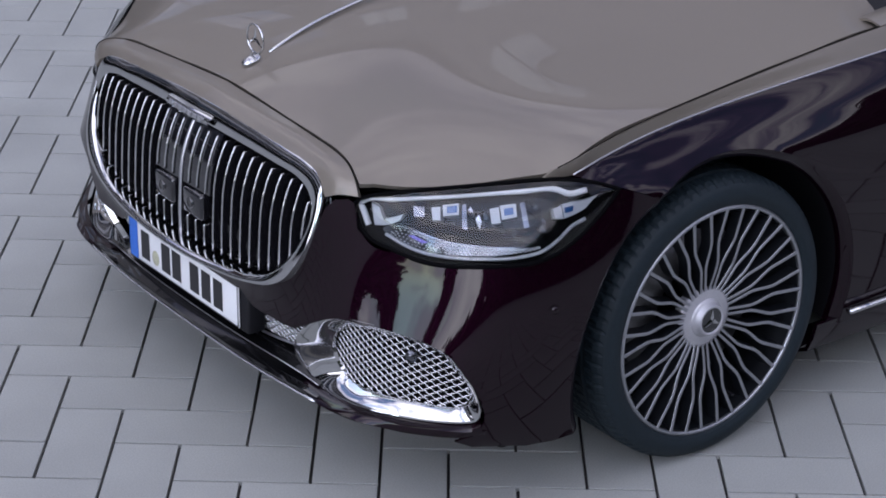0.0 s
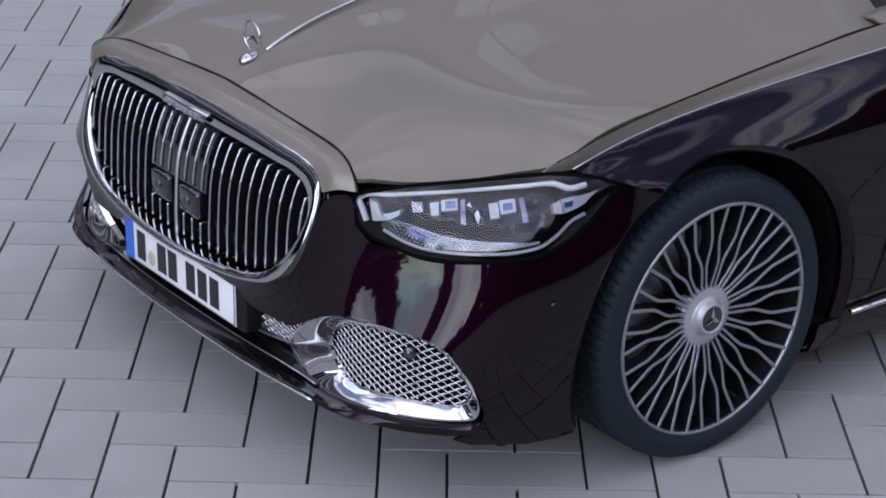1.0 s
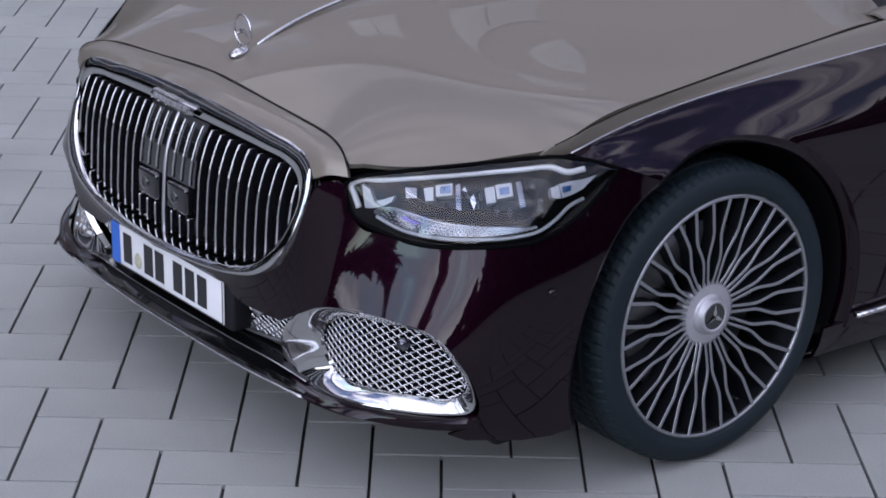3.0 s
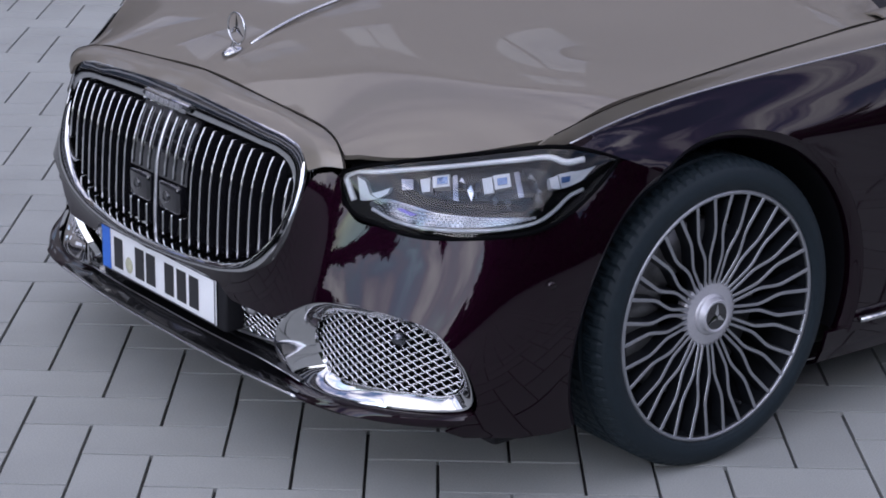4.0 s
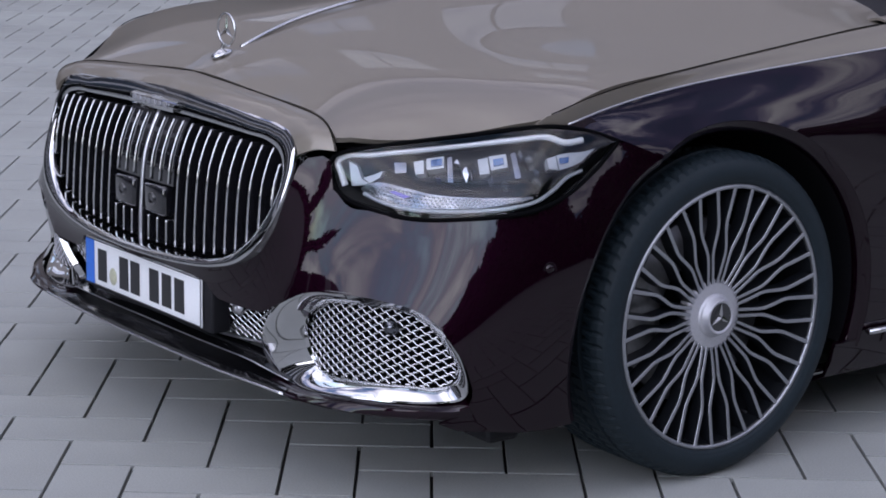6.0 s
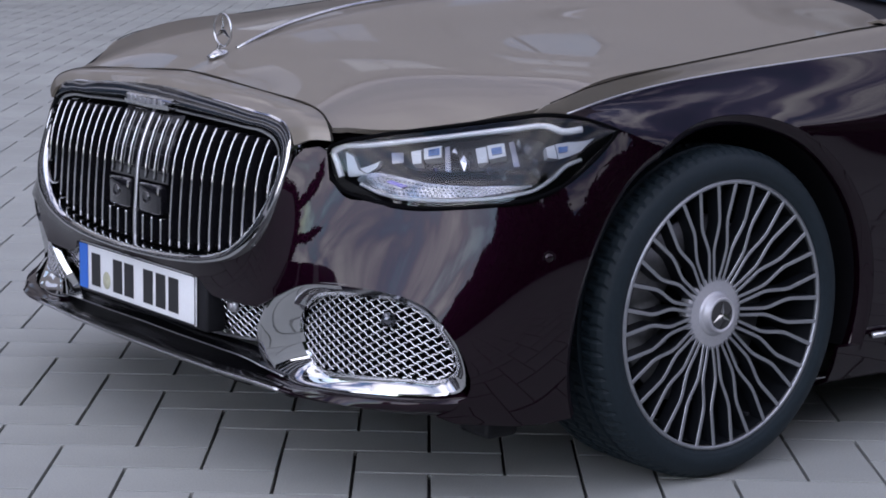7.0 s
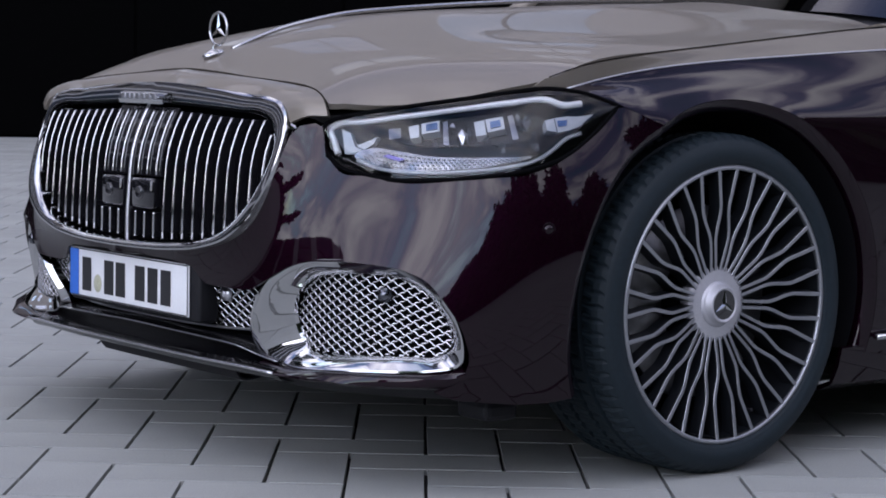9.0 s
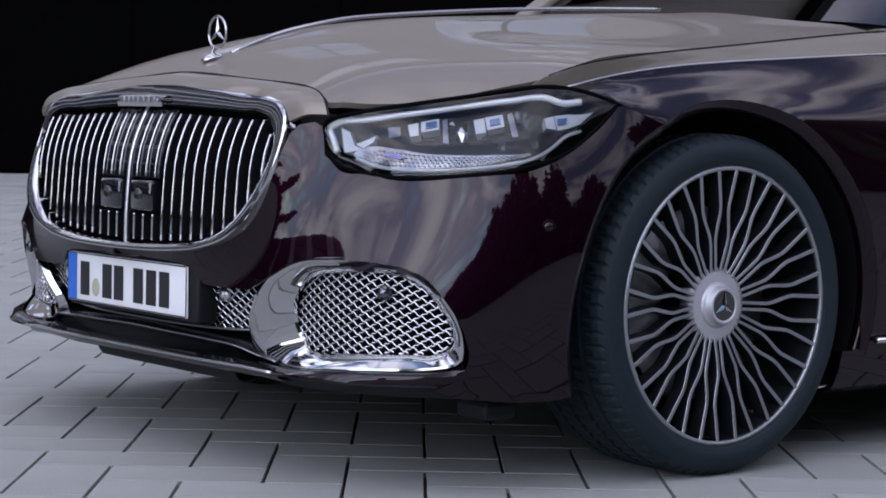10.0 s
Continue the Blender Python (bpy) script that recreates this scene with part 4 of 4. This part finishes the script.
    for tab, body, lens in (([(0.310, 0.285), (0.343, 0.270), (0.352, 0.44), (0.325, 0.45)], [(0.350, 0.262), (0.408, 0.245), (0.413, 0.385), (0.358, 0.40)], [(0.366, 0.275), (0.402, 0.262), (0.405, 0.345), (0.370, 0.355)]),
                            ([(0.517, 0.315), (0.549, 0.305), (0.555, 0.49), (0.525, 0.495)], [(0.553, 0.30), (0.608, 0.295), (0.611, 0.45), (0.560, 0.465)], [(0.566, 0.335), (0.598, 0.328), (0.599, 0.405), (0.568, 0.415)]),
                            ([(0.735, 0.435), (0.766, 0.43), (0.770, 0.63), (0.738, 0.57)], [(0.772, 0.43), (0.820, 0.45), (0.925, 0.61), (0.865, 0.725), (0.777, 0.65)], [(0.780, 0.475), (0.815, 0.505), (0.810, 0.595), (0.780, 0.565)])):
        plaque("module_frame", tab, 0.026, GUIDE, "frosted module frame", 0.02)
        plaque("lens_frame", body, 0.032, GUIDE, "bright lens surround", 0.02)
        plaque("lens", lens, 0.029, LENS, "bluish projector lens", 0.008)
    facets = random.Random(3)
    for u, w, r in ((0.455, 0.40, 0.017), (0.485, 0.52, 0.020), (0.505, 0.45, 0.013), (0.655, 0.38, 0.016), (0.680, 0.47, 0.020), (0.700, 0.62, 0.015), (0.695, 0.77, 0.020), (0.560, 0.64, 0.018), (0.600, 0.70, 0.015), (0.400, 0.56, 0.014)):
        c = lamp((u, w), 0.046, S)[0]
        bm = bmesh.new()
        bmesh.ops.create_icosphere(bm, subdivisions=1, radius=r)
        for vert in bm.verts:
            vert.co *= facets.uniform(0.7, 1.25)
        bmesh.ops.scale(bm, vec=(0.45, 1.0, 1.0), verts=bm.verts)
        bmesh.ops.translate(bm, vec=c, verts=bm.verts)
        part("reflector", bm, MIRROR, lampb, "faceted bright reflector", smooth=False)
    plaque("printed_mark", [(0.250, 0.685), (0.268, 0.660), (0.325, 0.720), (0.305, 0.750)], 0.0105, MARK, "small violet printed mark", 0.001)
    dv, df = [], []
    for i in range(34):
        for j in range(4):
            u = 0.19 + 0.49 * (i + 0.5 * (j % 2)) / 34
            lo, hi = np.interp(u, (0.17, 0.255, 0.348, 0.455, 0.575, 0.69), (0.80, 0.862, 0.870, 0.876, 0.882, 0.86)), np.interp(u, (0.17, 0.23, 0.318, 0.395, 0.522, 0.69), (0.78, 0.60, 0.64, 0.70, 0.765, 0.84))
            w = hi + (lo - hi) * (j + 0.6) / 4.2
            p = lamp([(u - 0.0045, w), (u, w - 0.012), (u + 0.0045, w), (u, w + 0.012)], 0.016, S)
            tip = lamp((u, w), 0.011, S)
            n0 = len(dv)
            dv += [*p, *tip]
            df += [(n0, n0 + 1, n0 + 4), (n0 + 1, n0 + 2, n0 + 4), (n0 + 2, n0 + 3, n0 + 4), (n0 + 3, n0, n0 + 4)]
    put("crystal_strip", mesh_of("crystal_strip", dv, df, GUIDE, smooth=False), lampb, "strip of small crystal facets")
    plaque("crystal_bed", [(0.168, 0.795), (0.230, 0.58), (0.318, 0.63), (0.395, 0.695), (0.522, 0.76), (0.647, 0.835), (0.575, 0.885), (0.455, 0.88), (0.348, 0.875), (0.255, 0.87)], 0.018, REFLECTOR, "grey bed of the crystal strip", 0.004)

# front fenders: silver above the pin line, wine below
pin = lambda x: float(np.interp(x, GX, SECT[:, 3]))
hline = lambda x: float(np.interp(x, GX, SECT[:, 1]))
xs = np.linspace(0.395, -1.25, 60)
upper = [(0.463, 0.797), (0.44, 0.812)] + [(x, hline(x) - 0.002) for x in np.linspace(0.415, -1.25, 50)] + [(x, pin(x)) for x in xs[::-1]] + [(0.41, 0.7925), (0.438, 0.7945)]
arch_side = [(CRX * math.cos(w), 0.345 + CRZ * math.sin(w)) for w in np.radians(np.linspace(196, 61.5, 60))]
lower = [(x, pin(x)) for x in xs] + [(-1.25, 0.23)] + arch_side + [(0.222, 0.728), (0.249, 0.740), (0.282, 0.754), (0.311, 0.7655), (0.345, 0.779), (0.377, 0.789)]
for sy in (1, -1):
    S = np.array((1, sy, 1))
    v, f = fill(lower, (0.02, 0.010))
    fender = weld("fender", side(v) * S, f, WINE, car, "glossy dark wine front fender", outward=(0, 0, 0.5))
    thick(fender, 0.006)
    v, f = fill(upper, (0.02, 0.006))
    thick(weld("fender_top", side(v) * S, f, SILVER, fender, "warm silver upper edge of the fender", outward=(0, 0, 0.5)), 0.006)
    tube("pin_line", side([(x, pin(x)) for x in np.linspace(0.392, -1.24, 40)]) * S + (0, 0.0008 * sy, 0), 0.0022, SATIN, fender, "fine light line between the two colours", n=0, sides=6)
    v, f = loft([side([(x, hline(x) + 0.0) for x in np.linspace(0.44, -1.2, 30)]) * S - (0, 0.004 * sy, 0.004), side([(x, hline(x)) for x in np.linspace(0.44, -1.2, 30)]) * S - (0, 0.05 * sy, 0.03)], 40, 3)
    weld("fender_channel", v, f, VOID, fender)
    # the side gap's shade, drawn as a thin black tube along the hood line
    tube("hood_side_seal", side([(x, hline(x)) for x in np.linspace(0.43, -0.58, 60)]) * S + (0, -0.001 * sy, 0.001), 0.0012, VOID, fender, "thin black line standing in for the shade in the gap between hood and fender", n=0, sides=6)
    crease = np.concatenate([side(arch_side) * S, front(arch_edge) * S])
    ctr = np.array((0, 0, 0.345))
    lip_edge = ctr + (crease - ctr) * (0.944, 1, 0.944) - (0, 0.020 * sy, 0)
    v, f = loft([crease - (0, 0.001 * sy, 0), crease * 0.5 + lip_edge * 0.5 + (0, 0.003 * sy, 0), lip_edge, lip_edge - (0, 0.015 * sy, 0)], 110, 9)
    weld("arch_lip", v, f, WINE, fender, "rolled dark wine lip of the wheel arch", dist=1e-6)
    deep = lip_edge - (0, 0.30 * sy, 0)
    v, f = loft([lip_edge - (0, 0.012 * sy, 0), lip_edge + (crease - ctr) * (0.03, 0, 0.03) - (0, 0.05 * sy, 0), deep], 80, 8)
    weld("wheel_arch", v, f, BLACK, fender, "black wheel arch lining", dist=1e-5)

    xs2 = np.linspace(-0.585, -1.25, 20)
    c1 = side([(x, hline(x)) for x in xs2]) * S - (0, 0.003 * sy, 0.001)
    c2 = np.array([(x, 0.80 * sy, 0.945 + (-0.6 - x) * 0.08) for x in xs2])
    v, f = loft([c1, (c1 + c2) / 2 + (0, 0, 0.006), c2, c2 - (0, 0.05 * sy, 0.02)], 30, 8)
    thick(weld("cowl_corner", v, f, SILVER, fender, "silver panel between hood and windscreen", outward=(-0.8, 0, 0)), 0.006)

# cowl, windscreen and the rest of the body behind the hood
v, f = loft([[(-0.70, -0.80, 0.915), (-0.76, -0.4, 0.945), (-0.775, 0, 0.955), (-0.76, 0.4, 0.945), (-0.70, 0.80, 0.915)], [(-0.86, -0.80, 0.955), (-0.92, -0.4, 0.985), (-0.94, 0, 0.99), (-0.92, 0.4, 0.985), (-0.86, 0.80, 0.955)]], 30, 4)
thick(weld("cowl", v, f, BLACK, car, "black cowl under the windscreen", outward=(-0.8, 0, 0)), 0.01)
v, f = loft([[(-0.82, -0.80, 0.955), (-0.88, -0.4, 0.99), (-0.90, 0, 1.0), (-0.88, 0.4, 0.99), (-0.82, 0.80, 0.955)], [(-1.25, -0.70, 1.25), (-1.33, -0.35, 1.28), (-1.36, 0, 1.285), (-1.33, 0.35, 1.28), (-1.25, 0.70, 1.25)], [(-1.66, -0.60, 1.43), (-1.74, -0.3, 1.46), (-1.77, 0, 1.465), (-1.74, 0.3, 1.46), (-1.66, 0.60, 1.43)]], 30, 12)
screen_ob = weld("windscreen", v, f, SCREEN, car, "dark tinted windscreen", outward=(-3, 0, 0))

# rest of the body, out to the tail
FLANK = []
for x in (-1.255, -2.2, -3.2, -3.9, -4.4, -4.58):
    k = max(0.0, (-3.4 - x) / 1.18)
    w = 1 - 0.16 * k**2
    FLANK.append([(x, 0.955 * w, 0.23 + 0.12 * k), (x, 0.975 * w, 0.45), (x, 0.972 * w, 0.72), (x, 0.90 * w, 0.93 - 0.02 * k), (x, 0.70 * w, 1.0 - 0.04 * k), (x, 0.35 * w, 1.02 - 0.03 * k), (x, 0.0, 1.03 - 0.03 * k)])
v, f = loft(FLANK, 40, 30)
thick(weld("rear_body", *mirrored(v, f), WINE, car, "dark wine doors and rear body", outward=(-3, 0, 0.5)), 0.006)
v, f = loft([[(-1.67, 0.60, 1.43), (-1.72, 0.35, 1.455), (-1.77, 0, 1.465)], [(-2.4, 0.62, 1.48), (-2.4, 0.35, 1.50), (-2.4, 0, 1.51)], [(-3.3, 0.58, 1.42), (-3.35, 0.33, 1.445), (-3.38, 0, 1.45)], [(-4.1, 0.55, 1.08), (-4.15, 0.3, 1.1), (-4.18, 0, 1.1)]], 16, 30)
thick(weld("roof", *mirrored(v, f), SILVER, car, "warm silver roof", outward=(-2.5, 0, 1.0)), 0.01)
for sy in (1, -1):
    S = np.array((1, sy, 1))
    v, f = loft([np.array([(-0.84, 0.83, 0.96), (-1.25, 0.71, 1.255), (-1.67, 0.605, 1.435), (-2.4, 0.625, 1.485), (-3.3, 0.585, 1.425), (-4.1, 0.555, 1.085)]) * S, np.array([(-0.86, 0.86, 0.95), (-1.35, 0.90, 0.96), (-2.0, 0.91, 0.97), (-2.7, 0.91, 0.975), (-3.4, 0.90, 0.975), (-4.1, 0.84, 0.98)]) * S], 40, 6)
    weld("side_glass", v, f, SCREEN, car, "dark side windows", dist=1e-5)
    tube("a_pillar", np.array([(-0.80, 0.82, 0.945), (-1.25, 0.715, 1.255), (-1.67, 0.61, 1.44), (-2.4, 0.63, 1.49), (-3.3, 0.59, 1.43), (-4.1, 0.56, 1.09)]) * S, 0.03, SILVER, car, n=50)
    tube("sill_trim", np.array([(-0.447, 0.975, 0.262), (-0.60, 0.978, 0.262), (-1.2, 0.980, 0.262), (-2.3, 0.980, 0.262), (-3.0, 0.975, 0.262)]) * S, 0.012, CHROME, car, "chrome strip along the sill", n=40, flat=0.6)
    v, f = loft([np.array([(-0.36, 0.955, 0.24), (-1.2, 0.96, 0.235), (-3.0, 0.96, 0.235)]) * S, np.array([(-0.36, 0.93, 0.16), (-1.2, 0.94, 0.16), (-3.0, 0.94, 0.16)]) * S, np.array([(-0.36, 0.80, 0.13), (-1.2, 0.80, 0.13), (-3.0, 0.80, 0.13)]) * S], 20, 6)
    thick(weld("sill", v, f, WINE, car, "dark sill panel", dist=1e-5), 0.01)

# wheels
def ring_mesh(profile, n, name, mat, closed=False):
    v, f = revolve(profile, n, closed)
    me = mesh_of(name, v, f, mat)
    bm = bmesh.new()
    bm.from_mesh(me)
    bmesh.ops.recalc_face_normals(bm, faces=bm.faces)
    bm.to_mesh(me)
    bm.free()
    me.shade_smooth()
    return me


def tyre_mesh():
    ys = [0.956, 0.9605, 0.963, 0.9632, 0.9655, 0.965, 0.9615, 0.955, 0.945, 0.934, 0.931, 0.905, 0.903, 0.896, 0.894, 0.862, 0.860, 0.852, 0.850, 0.81, 0.808, 0.80, 0.798, 0.766, 0.764, 0.757, 0.755, 0.73, 0.715, 0.70, 0.697, 0.70]
    rs = [0.2885, 0.293, 0.2985, 0.3005, 0.303, 0.318, 0.331, 0.341, 0.3485, 0.3525, 0.3535, 0.3548, 0.347, 0.347, 0.3550, 0.3552, 0.347, 0.347, 0.3553, 0.3553, 0.347, 0.347, 0.3552, 0.3550, 0.347, 0.347, 0.3545, 0.353, 0.347, 0.33, 0.31, 0.288]
    n, v, f = 320, [], []
    m = len(ys)
    for i in range(n):
        for k in range(m):
            r = rs[k]
            slant = int((ys[k] - 0.83) * 60)
            if k in (8, 9, 10, 11, 15, 18, 19, 22, 23, 26, 27) and (i + slant) % 4 == 0:
                r -= 0.006 if k > 9 else 0.004
            a = 2 * math.pi * i / n
            v.append((r * math.cos(a), ys[k], r * math.sin(a)))
    for i in range(n):
        for k in range(m - 1):
            a, b = i * m, ((i + 1) % n) * m
            f.append((a + k, b + k, b + k + 1, a + k + 1))
    me = mesh_of("tyre", v, f, RUBBER)
    for p in me.polygons:
        p.use_smooth = not 7 <= p.index % (m - 1) <= 28
    return me


PAIRS, TH0 = 17, radians(183.5)


def spoke_mesh(sgn):
    """One slim spoke: straight from the hub, then swept out to the rim; bright face, black flanks."""
    v, f, slots = [], [], []
    rr = np.linspace(0.070, 0.286, 32)
    for r in rr:
        t = np.clip((r - 0.130) / 0.080, 0, 1)
        t = t * t * (3 - 2 * t)
        h = sgn * (0.0068 + (0.0262 - 0.0068) * t)
        dh = sgn * (0.0262 - 0.0068) * (np.clip((r - 0.128) / 0.080, 0, 1) ** 2 * (3 - 2 * np.clip((r - 0.128) / 0.080, 0, 1)) - t) / 0.002
        w = 0.0034 + 0.0010 * np.clip((r - 0.07) / 0.2, 0, 1)
        nx, nz = -dh / math.hypot(1, dh), 1 / math.hypot(1, dh)
        y = 0.929 + 0.030 * np.clip((r - 0.07) / 0.215, 0, 1) ** 0.8
        back = y - 0.030
        for s, yy, k in ((1, back, 1.5), (1, y - 0.0008, 1.0), (1, y, 0.85), (-1, y, 0.85), (-1, y - 0.0008, 1.0), (-1, back, 1.5)):
            v.append((r + nx * s * w * k, yy, h + nz * s * w * k))
    for i in range(len(rr) - 1):
        a = 6 * i
        for k in range(5):
            f.append((a + k, a + k + 1, a + 7 + k, a + 6 + k))
            slots.append(0 if k in (1, 2, 3) else 1)
    me = mesh_of("spoke", v, f, FACED)
    me.materials.append(DARKALLOY)
    for p, s in zip(me.polygons, slots):
        p.material_index = s
    me.shade_flat()
    return me


TYRE = tyre_mesh()
BARREL = ring_mesh([(0.275, 0.955), (0.272, 0.93), (0.262, 0.90), (0.255, 0.82), (0.258, 0.74), (0.285, 0.71)], 96, "wheel", DARKALLOY)
LIPM = ring_mesh([(0.2785, 0.945), (0.2795, 0.957), (0.281, 0.9595), (0.2850, 0.9605), (0.2865, 0.9590), (0.2895, 0.957), (0.291, 0.952)], 128, "rim_lip", FACED)
SPOKES = [spoke_mesh(1), spoke_mesh(-1)]
HUB = ring_mesh([(0.0, 0.930), (0.040, 0.9305), (0.045, 0.929), (0.070, 0.9275), (0.0775, 0.9255), (0.080, 0.921), (0.080, 0.90)], 72, "hub", HUBMETAL)
CAPM = ring_mesh([(0.048, 0.926), (0.048, 0.931), (0.043, 0.934), (0.040, 0.936), (0.0385, 0.949), (0.0365, 0.9515), (0.033, 0.9505), (0.031, 0.9485)], 48, "hub_cap", HUBMETAL)
CAPIN = ring_mesh([(0.0, 0.9485), (0.032, 0.9485)], 40, "cap_centre", GLOSS)
DISC = ring_mesh([(0.10, 0.865), (0.20, 0.865), (0.203, 0.86), (0.203, 0.835), (0.10, 0.835)], 64, "brake_disc", STEEL)
SHIELD = ring_mesh([(0.0, 0.80), (0.255, 0.80)], 64, "back_plate", VOID)
arm_src = None
for x, rot in ((0.0, 0), (0.0, 180), (-3.396, 0), (-3.396, 180)):
    wheel = put("wheel", BARREL, car, "multi-spoke alloy wheel with a low black tyre")
    wheel.matrix_world = pose(x, 0, 0.3535, 0, 0, rot)
    put("tyre", TYRE, wheel, "black low-profile tyre")
    put("rim_lip", LIPM, wheel, "bright machined rim lip")
    put("hub", HUB, wheel, "satin silver hub disc")
    put("hub_cap", CAPM, wheel, "polished hub cap")
    put("cap_centre", CAPIN, wheel)
    put("brake_disc", DISC, wheel, "steel brake disc")
    put("back_plate", SHIELD, wheel)
    if arm_src is None:
        arm_src = arms("cap_arms", (0, 0.9495, 0), 0.030, 0.0055, 0.003, CHROME, wheel, 1)
    else:
        put("cap_arms", arm_src.data, wheel)
    for p in range(PAIRS):
        for me in SPOKES:
            sp = put("spoke", me, wheel)
            sp.rotation_euler = (0, -(TH0 + 2 * math.pi * p / PAIRS), 0)
    v0 = part("valve", box_bm(0.008, 0.03, 0.008, 0.003, (0.245 * math.cos(radians(-112)), 0.935, 0.245 * math.sin(radians(-112)))), BLACK, wheel)
